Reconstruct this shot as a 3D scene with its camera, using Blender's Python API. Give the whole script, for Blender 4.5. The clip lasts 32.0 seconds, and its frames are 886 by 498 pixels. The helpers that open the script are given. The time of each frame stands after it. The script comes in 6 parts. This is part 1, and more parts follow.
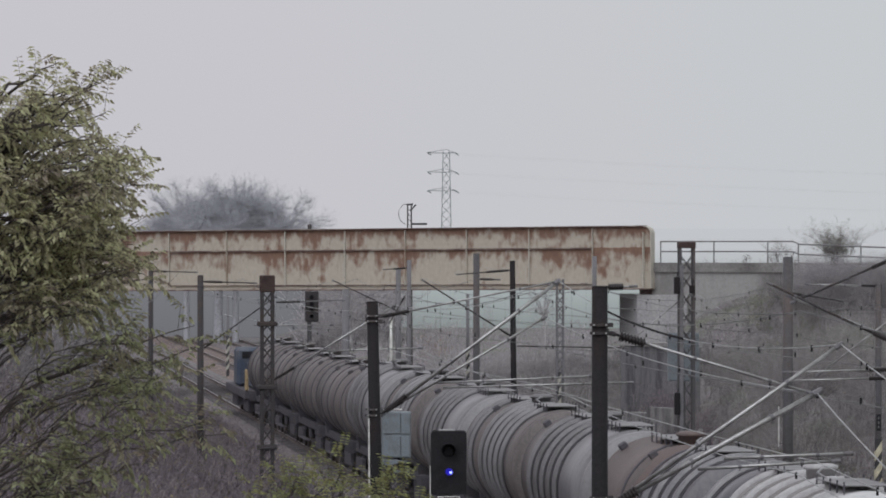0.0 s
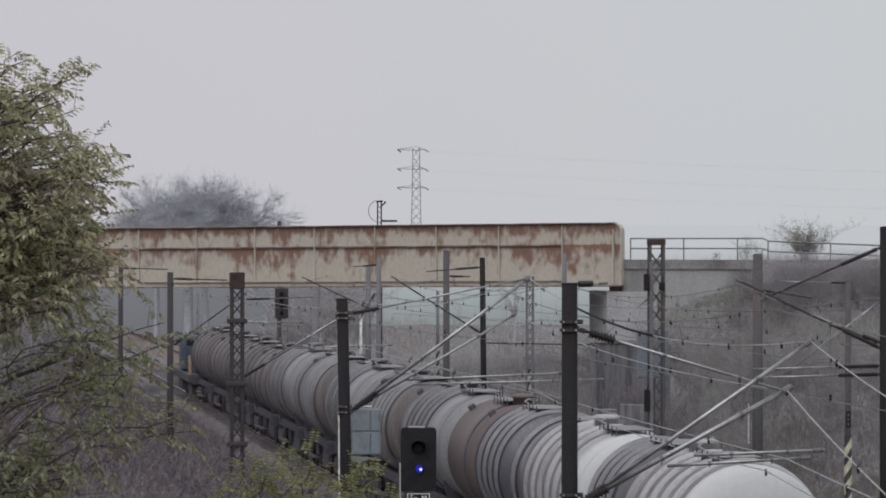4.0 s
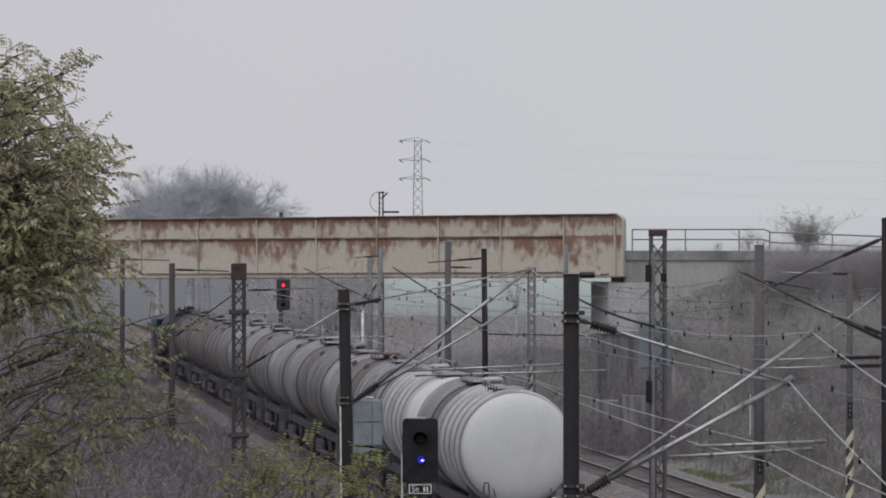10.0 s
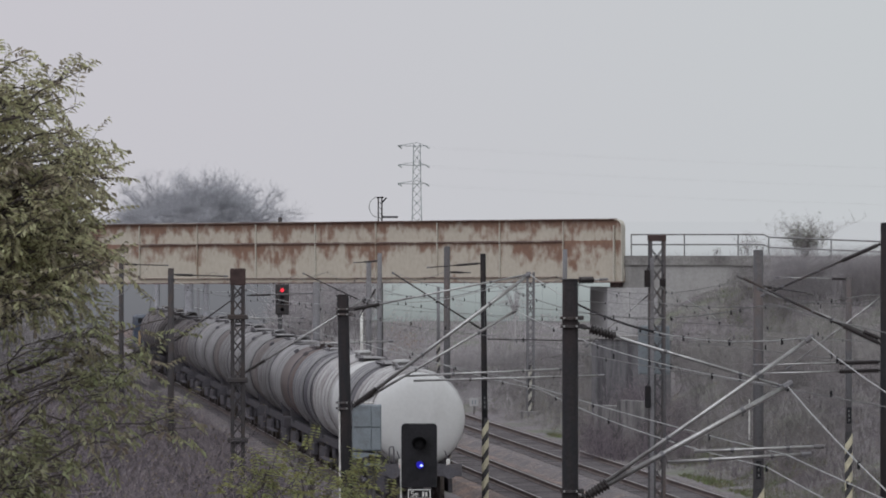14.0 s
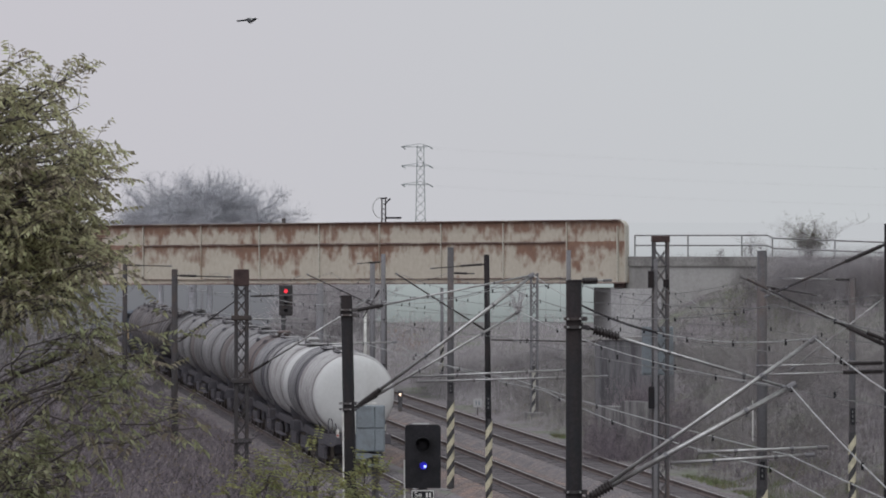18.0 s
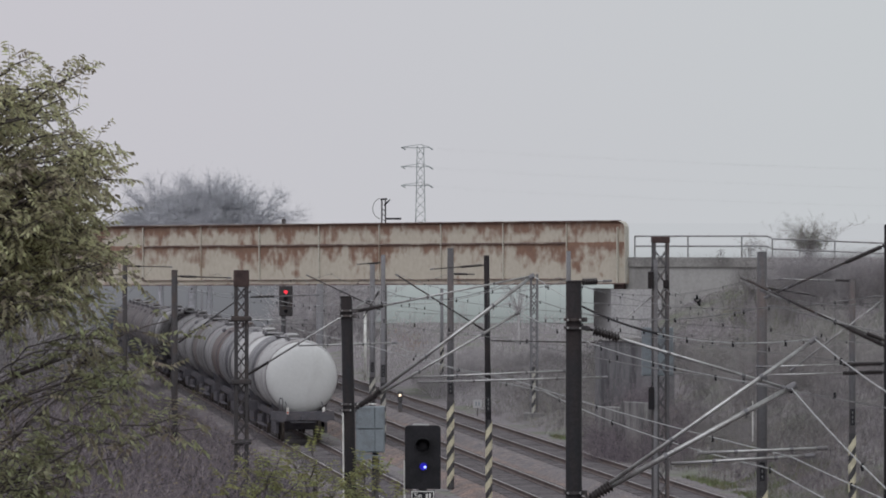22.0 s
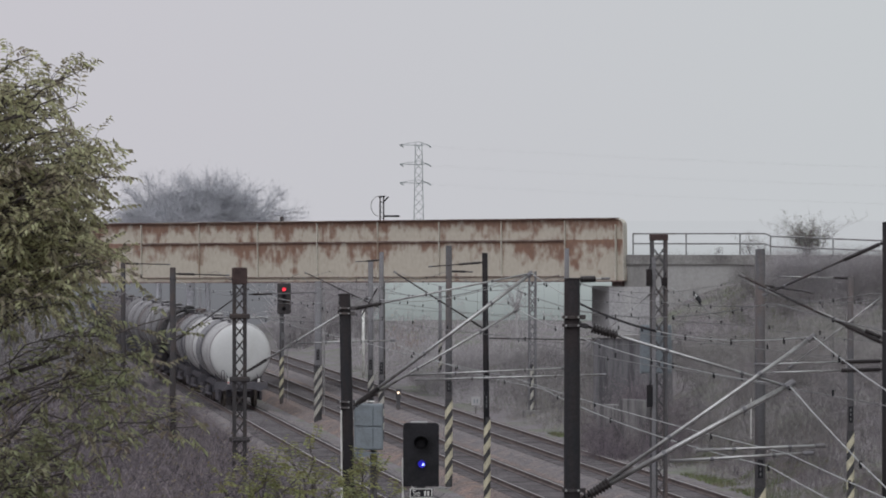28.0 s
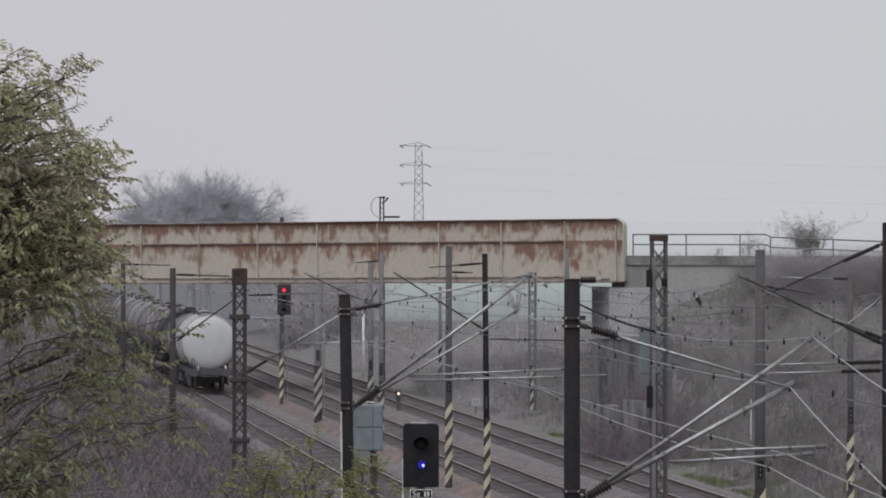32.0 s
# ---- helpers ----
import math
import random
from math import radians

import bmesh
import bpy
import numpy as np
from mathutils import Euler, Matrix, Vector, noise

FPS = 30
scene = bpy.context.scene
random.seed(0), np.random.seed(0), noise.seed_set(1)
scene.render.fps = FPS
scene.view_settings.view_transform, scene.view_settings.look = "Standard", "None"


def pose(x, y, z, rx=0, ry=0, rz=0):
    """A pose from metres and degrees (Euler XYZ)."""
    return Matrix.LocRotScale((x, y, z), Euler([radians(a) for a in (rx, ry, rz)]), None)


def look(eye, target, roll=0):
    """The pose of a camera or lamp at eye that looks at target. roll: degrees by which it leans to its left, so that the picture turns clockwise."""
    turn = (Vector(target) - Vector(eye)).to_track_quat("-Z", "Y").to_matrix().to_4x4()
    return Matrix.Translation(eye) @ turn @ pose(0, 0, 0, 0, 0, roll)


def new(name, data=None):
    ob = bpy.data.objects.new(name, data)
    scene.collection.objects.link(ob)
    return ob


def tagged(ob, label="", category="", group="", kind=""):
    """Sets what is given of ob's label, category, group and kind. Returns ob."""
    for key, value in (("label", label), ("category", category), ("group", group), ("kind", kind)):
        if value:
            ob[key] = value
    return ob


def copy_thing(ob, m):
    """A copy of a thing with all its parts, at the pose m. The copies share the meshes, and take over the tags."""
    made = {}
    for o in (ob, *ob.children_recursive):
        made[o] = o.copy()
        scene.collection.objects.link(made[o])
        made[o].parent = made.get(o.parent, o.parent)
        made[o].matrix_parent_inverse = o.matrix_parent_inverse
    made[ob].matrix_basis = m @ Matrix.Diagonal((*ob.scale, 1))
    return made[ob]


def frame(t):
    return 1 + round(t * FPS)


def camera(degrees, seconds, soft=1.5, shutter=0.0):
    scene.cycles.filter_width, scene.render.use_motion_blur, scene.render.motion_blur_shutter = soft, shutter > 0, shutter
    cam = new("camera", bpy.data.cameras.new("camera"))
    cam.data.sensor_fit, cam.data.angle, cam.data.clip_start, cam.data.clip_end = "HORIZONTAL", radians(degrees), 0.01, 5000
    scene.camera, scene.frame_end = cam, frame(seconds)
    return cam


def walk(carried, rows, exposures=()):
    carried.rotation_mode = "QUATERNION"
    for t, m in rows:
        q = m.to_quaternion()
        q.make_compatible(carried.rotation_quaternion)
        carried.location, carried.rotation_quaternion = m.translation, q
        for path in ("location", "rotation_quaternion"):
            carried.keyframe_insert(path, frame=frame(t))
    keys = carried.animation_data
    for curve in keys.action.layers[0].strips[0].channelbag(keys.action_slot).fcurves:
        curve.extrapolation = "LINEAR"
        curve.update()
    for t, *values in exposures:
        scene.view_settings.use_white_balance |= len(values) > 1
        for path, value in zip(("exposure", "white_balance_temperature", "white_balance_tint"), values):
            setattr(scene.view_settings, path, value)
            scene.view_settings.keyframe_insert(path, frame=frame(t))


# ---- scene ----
# A goods train of tank wagons leaves a yard and passes under a rusty plate-girder road bridge.
# x: across, y: away from the camera's stand on an overbridge, z: up from the rail heads.

# ---- camera: one stand, a slow settling pan ----
cam = camera(11.194, 32.0, soft=1.85)
PAN = [
    (0, 0.350, -0.004), (0.5, 0.263, -0.009), (1, 0.197, -0.004), (1.5, 0.143, -0.015), (2, 0.099, -0.015),
    (2.5, 0.043, -0.011), (3, 0.011, -0.015), (3.5, -0.011, -0.027), (5.5, -0.065, -0.103), (6, -0.045, -0.125),
    (6.5, -0.055, -0.136), (7, -0.066, -0.147), (7.5, -0.077, -0.158), (8, -0.045, -0.158), (8.5, -0.043, -0.158),
    (9, -0.023, -0.149), (9.5, -0.022, -0.158), (10, -0.010, -0.156), (10.5, -0.024, -0.147), (11, -0.044, -0.138),
    (11.5, -0.031, -0.147), (12, -0.023, -0.136), (12.5, -0.033, -0.125), (13, -0.044, -0.114), (13.5, -0.022, -0.102),
    (14, -0.023, -0.092), (14.5, -0.020, -0.092), (16.5, 0.001, -0.081), (17, 0.012, -0.081), (17.5, 0.011, -0.081),
    (18, 0.023, -0.081), (18.5, 0.022, -0.070), (19, 0.022, -0.070), (19.5, 0.033, -0.059), (20, 0.021, -0.070),
    (20.5, 0.016, -0.068), (21, 0.020, -0.072), (21.5, 0.022, -0.081), (22, 0.022, -0.071), (22.5, 0.022, -0.081),
    (23, 0.022, -0.092), (23.5, 0.020, -0.103), (24, 0.000, -0.114), (24.5, 0.000, -0.105), (25, 0.000, -0.114),
    (25.5, 0.000, -0.114), (27.5, 0.000, -0.103), (28, 0.000, -0.103), (28.5, 0.011, -0.092), (29, 0.011, -0.092),
    (29.5, 0.021, -0.092), (30, 0.017, -0.096), (30.5, 0.024, -0.094), (31, 0.022, -0.103), (31.5, 0.011, -0.103),
    (32, 0.000, -0.093),
]
walk(cam, [(t, pose(0, 0, 8.10, 90 + tilt, 0, turn)) for t, turn, tilt in PAN])

# ---- light: dense overcast ----
world = bpy.data.worlds.new("overcast")
scene.world = world
world.use_nodes = True
wn, wl = world.node_tree.nodes, world.node_tree.links
wn.clear()
sky = wn.new("ShaderNodeTexSky")
sky.sky_type, sky.sun_disc = "NISHITA", False
sky.sun_elevation, sky.sun_rotation = radians(48), radians(150)
sky.dust_density, sky.air_density = 4.0, 1.0
clear = wn.new("ShaderNodeBackground")
clear.inputs["Strength"].default_value = 0.006
wl.new(sky.outputs["Color"], clear.inputs["Color"])
cloud = wn.new("ShaderNodeBackground")
cloud.inputs["Strength"].default_value = 1.0
both = wn.new("ShaderNodeAddShader")
wout = wn.new("ShaderNodeOutputWorld")
wco, wsep, wmap, wmix = wn.new("ShaderNodeTexCoord"), wn.new("ShaderNodeSeparateXYZ"), wn.new("ShaderNodeMapRange"), wn.new("ShaderNodeMix")
wmap.interpolation_type = "SMOOTHSTEP"
wmap.inputs["From Min"].default_value, wmap.inputs["From Max"].default_value = -0.14, 0.14
wmix.data_type = "RGBA"
wmix.inputs["A"].default_value, wmix.inputs["B"].default_value = (0.560, 0.545, 0.592, 1), (0.548, 0.573, 0.595, 1)
wl.new(wco.outputs["Generated"], wsep.inputs[0])
wl.new(wsep.outputs["X"], wmap.inputs["Value"])
wl.new(wmap.outputs[0], wmix.inputs["Factor"])
wl.new(wmix.outputs["Result"], cloud.inputs["Color"])
wl.new(clear.outputs[0], both.inputs[0])
wl.new(cloud.outputs[0], both.inputs[1])
wl.new(both.outputs[0], wout.inputs["Surface"])

sun_data = bpy.data.lights.new("sun", "SUN")
sun_data.energy, sun_data.angle, sun_data.color = 1.5, radians(70), (0.90, 0.95, 1.0)
sun = new("sun", sun_data)
sun.matrix_world = look((-20, -30, 60), (0, 12, 0))
scene.view_settings.exposure = 0.0


# ---- materials ----
def mat(name, colour, rough=0.7, metal=0.0, shine=0.3, other=None, size=1.0, amount=0.5, grain=0.12, bump=0.15, streak=1.0, island=0.0, piece=0.0, thin=0.0):
    """A surface with broad stains (towards the colour other) and fine grain. size: metres of the broad stains; streak: stretch of the stains up and down."""
    m = bpy.data.materials.new(name)
    m.use_nodes = True
    n, l = m.node_tree.nodes, m.node_tree.links
    b = n["Principled BSDF"]
    b.inputs["Roughness"].default_value, b.inputs["Metallic"].default_value = rough, metal
    b.inputs["Specular IOR Level"].default_value = shine
    co = n.new("ShaderNodeTexCoord")
    mp = n.new("ShaderNodeMapping")
    mp.inputs["Scale"].default_value = (1, 1, 1 / streak)
    l.new(co.outputs["Object"], mp.inputs["Vector"])
    broad = n.new("ShaderNodeTexNoise")
    broad.inputs["Scale"].default_value, broad.inputs["Detail"].default_value, broad.inputs["Roughness"].default_value = 1 / size, 6, 0.62
    l.new(mp.outputs[0], broad.inputs["Vector"])
    ramp = n.new("ShaderNodeMapRange")
    ramp.inputs["From Min"].default_value, ramp.inputs["From Max"].default_value = 0.62 - 0.3 * amount, 0.78 - 0.3 * amount
    l.new(broad.outputs["Fac"], ramp.inputs["Value"])
    mix = n.new("ShaderNodeMix")
    mix.data_type = "RGBA"
    mix.inputs["A"].default_value = (*colour, 1)
    mix.inputs["B"].default_value = (*(other or [c * 0.6 for c in colour]), 1)
    l.new(ramp.outputs[0], mix.inputs["Factor"])
    fine = n.new("ShaderNodeTexNoise")
    fine.inputs["Scale"].default_value, fine.inputs["Detail"].default_value = 14 / size, 5
    l.new(co.outputs["Object"], fine.inputs["Vector"])
    val = n.new("ShaderNodeMapRange")
    val.inputs["From Min"].default_value, val.inputs["From Max"].default_value = 0.25, 0.75
    val.inputs["To Min"].default_value, val.inputs["To Max"].default_value = 1 - grain * 2, 1 + grain * 2
    l.new(fine.outputs["Fac"], val.inputs["Value"])
    hsv = n.new("ShaderNodeHueSaturation")
    l.new(mix.outputs["Result"], hsv.inputs["Color"])
    last = val.outputs[0]
    if island or piece:
        src = n.new("ShaderNodeNewGeometry").outputs["Random Per Island"] if island else n.new("ShaderNodeObjectInfo").outputs["Random"]
        k = island or piece
        r = n.new("ShaderNodeMapRange")
        r.inputs["To Min"].default_value, r.inputs["To Max"].default_value = 1 - k, 1 + k
        l.new(src, r.inputs["Value"])
        mul = n.new("ShaderNodeMath")
        mul.operation = "MULTIPLY"
        l.new(last, mul.inputs[0])
        l.new(r.outputs[0], mul.inputs[1])
        last = mul.outputs[0]
        hue = n.new("ShaderNodeMapRange")
        hue.inputs["To Min"].default_value, hue.inputs["To Max"].default_value = 0.5 - 0.06 * k, 0.5 + 0.06 * k
        l.new(src, hue.inputs["Value"])
        l.new(hue.outputs[0], hsv.inputs["Hue"])
    l.new(last, hsv.inputs["Value"])
    l.new(hsv.outputs[0], b.inputs["Base Color"])
    if thin:
        tr, ms = n.new("ShaderNodeBsdfTranslucent"), n.new("ShaderNodeMixShader")
        ms.inputs[0].default_value = thin
        l.new(hsv.outputs[0], tr.inputs["Color"])
        l.new(b.outputs[0], ms.inputs[1])
        l.new(tr.outputs[0], ms.inputs[2])
        l.new(ms.outputs[0], n["Material Output"].inputs["Surface"])
    if bump:
        bp = n.new("ShaderNodeBump")
        bp.inputs["Strength"].default_value, bp.inputs["Distance"].default_value = bump, 0.03 * size
        l.new(fine.outputs["Fac"], bp.inputs["Height"])
        l.new(bp.outputs[0], b.inputs["Normal"])
    return m


def glow(name, colour, strength):
    m = bpy.data.materials.new(name)
    m.use_nodes = True
    b = m.node_tree.nodes["Principled BSDF"]
    b.inputs["Base Color"].default_value = (*colour, 1)
    b.inputs["Emission Color"].default_value = (*colour, 1)
    b.inputs["Emission Strength"].default_value = strength
    return m


RUST = (0.17, 0.075, 0.045)
M = dict(
    soil=mat("soil", (0.19, 0.171, 0.18), 0.95, other=(0.155, 0.165, 0.125), size=3.5, grain=0.2, bump=0.5),
    ballast=mat("ballast", (0.155, 0.141, 0.147), 0.95, other=(0.225, 0.19, 0.178), size=0.8, grain=0.48, bump=0.8),
    bed_overgrown=mat("overgrown_dark_bed", (0.125, 0.109, 0.118), 0.95, other=(0.105, 0.10, 0.082), size=1.5, grain=0.3, bump=0.7),
    ballast_rusty=mat("rust_tinted_ballast", (0.165, 0.137, 0.132), 0.95, other=(0.245, 0.178, 0.152), size=1.2, grain=0.48, bump=0.8),
    rail=mat("rail_steel", (0.16, 0.125, 0.115), 0.6, 0.4, size=0.5, bump=0.05),
    railhead=mat("polished_rail_head", (0.45, 0.43, 0.42), 0.3, 1.0, size=0.4, bump=0.02),
    rail_worn=mat("dull_rail_head", (0.34, 0.32, 0.31), 0.38, 0.85, size=0.4, bump=0.02),
    sleeper=mat("sleeper", (0.165, 0.15, 0.156), 0.9, size=0.6, island=0.25),
    concrete=mat("weathered_concrete", (0.345, 0.335, 0.325), 0.9, other=(0.235, 0.225, 0.218), size=2.2, amount=0.6, streak=3.5, grain=0.05, bump=0.1),
    # Raised above plain concrete to offset the shade and haze under the deck.
    concrete_lifted=mat("lifted_concrete", (0.36, 0.35, 0.352), 0.9, other=(0.40, 0.388, 0.385), size=1.4, amount=0.3, streak=5, bump=0.25),
    iron=mat("dark_mast_paint", (0.02, 0.0193, 0.0215), 0.8, 0.0, 0.15, other=(0.028, 0.022, 0.022), size=0.5, streak=4, bump=0.1),
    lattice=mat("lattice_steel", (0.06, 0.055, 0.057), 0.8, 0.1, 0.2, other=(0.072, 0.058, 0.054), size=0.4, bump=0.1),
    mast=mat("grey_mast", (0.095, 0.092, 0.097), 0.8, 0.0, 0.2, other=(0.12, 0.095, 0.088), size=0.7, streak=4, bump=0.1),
    # Pale steel fittings; on the far masts it puts haze into the paint.
    mast_pale=mat("pale_steel_and_hazed_mast", (0.185, 0.18, 0.19), 0.8, 0.0, 0.2, other=(0.15, 0.14, 0.14), size=0.7, streak=4, bump=0.1),
    capred=mat("rusted_cap", (0.068, 0.044, 0.041), 0.8, size=0.3),
    galv=mat("galvanised_tube", (0.42, 0.415, 0.41), 0.38, 0.85, 0.4, other=(0.29, 0.278, 0.274), size=0.25, bump=0.06),
    wire=mat("bronze_wire", (0.20, 0.20, 0.197), 0.55, 0.4, size=0.3, bump=0),
    wire_pale=mat("pale_wire", (0.42, 0.43, 0.42), 0.5, 0.3, size=0.3, bump=0),
    insul=mat("brown_glaze", (0.032, 0.026, 0.026), 0.3, size=0.2, bump=0.02),
    # Band yellow of the far masts, with haze mixed into the colour.
    yellow_pale=mat("hazed_warning_yellow", (0.46, 0.44, 0.39), 0.8, other=(0.36, 0.34, 0.31), size=0.3),
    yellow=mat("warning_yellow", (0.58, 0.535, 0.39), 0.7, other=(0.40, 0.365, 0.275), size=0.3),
    faded_mark=mat("faded_white_marking", (0.16, 0.158, 0.163), 0.8, other=(0.12, 0.116, 0.12), size=0.3),
    white_mark=mat("white_marking", (0.70, 0.69, 0.66), 0.7, other=(0.45, 0.43, 0.4), size=0.3),
    black=mat("black_paint", (0.022, 0.021, 0.024), 0.75, 0.0, 0.2, size=0.4, bump=0.05),
    cabinet=mat("grey_enamel", (0.20, 0.225, 0.245), 0.5, other=(0.16, 0.175, 0.19), size=0.3, bump=0.05),
    lamp_blue=glow("blue_lens", (0.035, 0.03, 0.62), 0.55),
    lamp_core=glow("bright_lamp_core", (0.35, 0.42, 1.0), 2.2),
    lamp_red=glow("red_lens", (1.0, 0.05, 0.08), 1.1),
    lamp_white=glow("white_lens", (1.0, 0.75, 0.55), 2.0),
)


# ---- mesh helpers ----
class Shape:
    """Collects faces of one mesh."""

    def __init__(self):
        self.v, self.f = [], []

    def add(self, verts, faces):
        k = len(self.v)
        self.v.extend(tuple(v) for v in verts)
        self.f.extend(tuple(i + k for i in f) for f in faces)
        return self

    def box(self, lo, hi, cut=0.0, m=None):
        (a, b, c), (d, e, f) = lo, hi
        if cut <= 0:
            vs = [(a, b, c), (d, b, c), (d, e, c), (a, e, c), (a, b, f), (d, b, f), (d, e, f), (a, e, f)]
            fs = [(0, 3, 2, 1), (4, 5, 6, 7), (0, 1, 5, 4), (1, 2, 6, 5), (2, 3, 7, 6), (3, 0, 4, 7)]
        else:
            bm = bmesh.new()
            bmesh.ops.create_cube(bm, size=1.0)
            for v in bm.verts:
                v.co = Vector(((a + d) / 2 + v.co.x * (d - a), (b + e) / 2 + v.co.y * (e - b), (c + f) / 2 + v.co.z * (f - c)))
            bmesh.ops.bevel(bm, geom=bm.edges[:], offset=cut, segments=1, affect="EDGES")
            bm.verts.index_update()
            vs = [v.co.copy() for v in bm.verts]
            fs = [tuple(v.index for v in q.verts) for q in bm.faces]
            bm.free()
        if m is not None:
            vs = [m @ Vector(v) for v in vs]
        return self.add(vs, fs)

    def tube(self, p, q, r, r2=None, n=8, caps=True):
        p, q = Vector(p), Vector(q)
        r2 = r if r2 is None else r2
        d = (q - p).normalized()
        s = d.orthogonal().normalized()
        t = d.cross(s)
        vs = []
        for c, k in ((p, r), (q, r2)):
            vs += [c + (s * math.cos(2 * math.pi * i / n) + t * math.sin(2 * math.pi * i / n)) * k for i in range(n)]
        fs = [(i, (i + 1) % n, n + (i + 1) % n, n + i) for i in range(n)]
        if caps:
            fs += [tuple(range(n))[::-1], tuple(range(n, 2 * n))]
        return self.add(vs, fs)

    def path(self, pts, r, n=5):
        """One continuous tube along the points."""
        pts = [Vector(p) for p in pts]
        vs, s = [], None
        for i, p in enumerate(pts):
            d = (pts[min(i + 1, len(pts) - 1)] - pts[max(i - 1, 0)]).normalized()
            s = d.orthogonal().normalized() if s is None else (s - d * s.dot(d)).normalized()
            t = d.cross(s)
            vs += [p + (s * math.cos(2 * math.pi * k / n) + t * math.sin(2 * math.pi * k / n)) * r for k in range(n)]
        m = len(pts)
        fs = [(j * n + k, j * n + (k + 1) % n, (j + 1) * n + (k + 1) % n, (j + 1) * n + k) for j in range(m - 1) for k in range(n)]
        return self.add(vs, fs + [tuple(range(n))[::-1], tuple(range((m - 1) * n, m * n))])

    def lathe(self, prof, n=24, m=None):
        """prof: (radius, height) along z."""
        vs, fs = [], []
        for r, z in prof:
            vs += [Vector((r * math.cos(2 * math.pi * i / n), r * math.sin(2 * math.pi * i / n), z)) for i in range(n)]
        for j in range(len(prof) - 1):
            fs += [(j * n + i, j * n + (i + 1) % n, (j + 1) * n + (i + 1) % n, (j + 1) * n + i) for i in range(n)]
        fs += [tuple(range(n))[::-1], tuple(range((len(prof) - 1) * n, len(prof) * n))]
        if m is not None:
            vs = [m @ v for v in vs]
        return self.add(vs, fs)

    def prism(self, outline, lo, hi, m=None):
        """outline: (x, z) points, extruded along y from lo to hi."""
        n = len(outline)
        vs = [Vector((x, lo, z)) for x, z in outline] + [Vector((x, hi, z)) for x, z in outline]
        fs = [(i, (i + 1) % n, n + (i + 1) % n, n + i) for i in range(n)] + [tuple(range(n))[::-1], tuple(range(n, 2 * n))]
        if m is not None:
            vs = [m @ v for v in vs]
        return self.add(vs, fs)

    def mesh(self, name, material, smooth=False):
        me = bpy.data.meshes.new(name)
        me.from_pydata(self.v, [], self.f)
        me.materials.append(material)
        if smooth:
            me.polygons.foreach_set("use_smooth", [len(f) < 7 for f in self.f])
        me.update()
        return me


def thing(name, label, category, m=None, group="", kind=""):
    ob = tagged(new(name), label, category, group, kind)
    ob.empty_display_size = 0.2
    if m is not None:
        ob.matrix_world = m
    return ob


def solid(name, shape, material, label, category, m=None, group="", kind="", smooth=False):
    ob = tagged(new(name, shape.mesh(name, material, smooth)), label, category, group, kind)
    if m is not None:
        ob.matrix_world = m
    return ob


def part(name, shape, material, parent, label="", smooth=False, at=None):
    me = shape if isinstance(shape, bpy.types.Mesh) else shape.mesh(name, material, smooth)
    ob = new(name, me)
    ob.parent = parent
    if at is not None:
        ob.matrix_basis = at
    return tagged(ob, label)


AXIS_Y = pose(0, 0, 0, -90, 0, 0)  # turns a lathe's z into y

# ---- plan: four straight tracks, heading a little across the view ----
LEAN = 0.114
HEAD = math.degrees(math.atan(LEAN))
TRACK_X = dict(siding=10.9, train=15.2, middle=20.2, far=24.6)


def track_x(name, y):
    return TRACK_X[name] - LEAN * y


def smooth01(v):
    v = min(1.0, max(0.0, v))
    return v * v * (3 - 2 * v)


def seg_dist(x, y, a, b):
    ax, ay = a
    bx, by = b
    k = ((x - ax) * (bx - ax) + (y - ay) * (by - ay)) / ((bx - ax) ** 2 + (by - ay) ** 2)
    k = min(1.0, max(0.0, k))
    return math.hypot(x - ax - k * (bx - ax), y - ay - k * (by - ay))


def ground_z(x, y):
    u = x - track_x("far", y)
    w = track_x("siding", y) - x
    z = -0.45
    if u > 4:
        z = max(z, -0.45 + min((u - 4) * 0.3, 2.6 - 1.6 * smooth01((y - 245) / 30)))
        road = 7.0 - max(0.0, seg_dist(x, y, (17.5, 239), (95, 190)) - 1.0) * 0.55
        if x > 10.4 and y < 250:
            z = max(z, road)
    if w > 3:
        z = -0.45 + 2.6 * smooth01((w - 2.6) / 10)
    z += 0.12 * noise.noise((x * 0.35, y * 0.35, 0)) * smooth01((abs(x - track_x("train", y) - 2.5) - 10) / 4)
    if y > 500:
        z += (-0.45 - z) * smooth01((y - 500) / 200)
    return z


def build_ground():
    xs = [-3000, -1200, -500, -200, -100, -60] + [-45 + i * 1.25 for i in range(84)] + [75, 100, 200, 500, 1200, 3000]
    ys = [-300, -100, -20, 20] + [40 + i * 2.0 for i in range(140)] + [330, 350, 380, 420, 500, 600, 700, 1000, 1600, 2800, 4800]
    vs = [(x, y, ground_z(x, y)) for y in ys for x in xs]
    n = len(xs)
    fs = [(j * n + i, j * n + i + 1, (j + 1) * n + i + 1, (j + 1) * n + i) for j in range(len(ys) - 1) for i in range(n - 1)]
    solid("ground", Shape().add(vs, fs), M["soil"], "brown earth and thin grass beside the tracks", "ground", kind="structure", smooth=True)


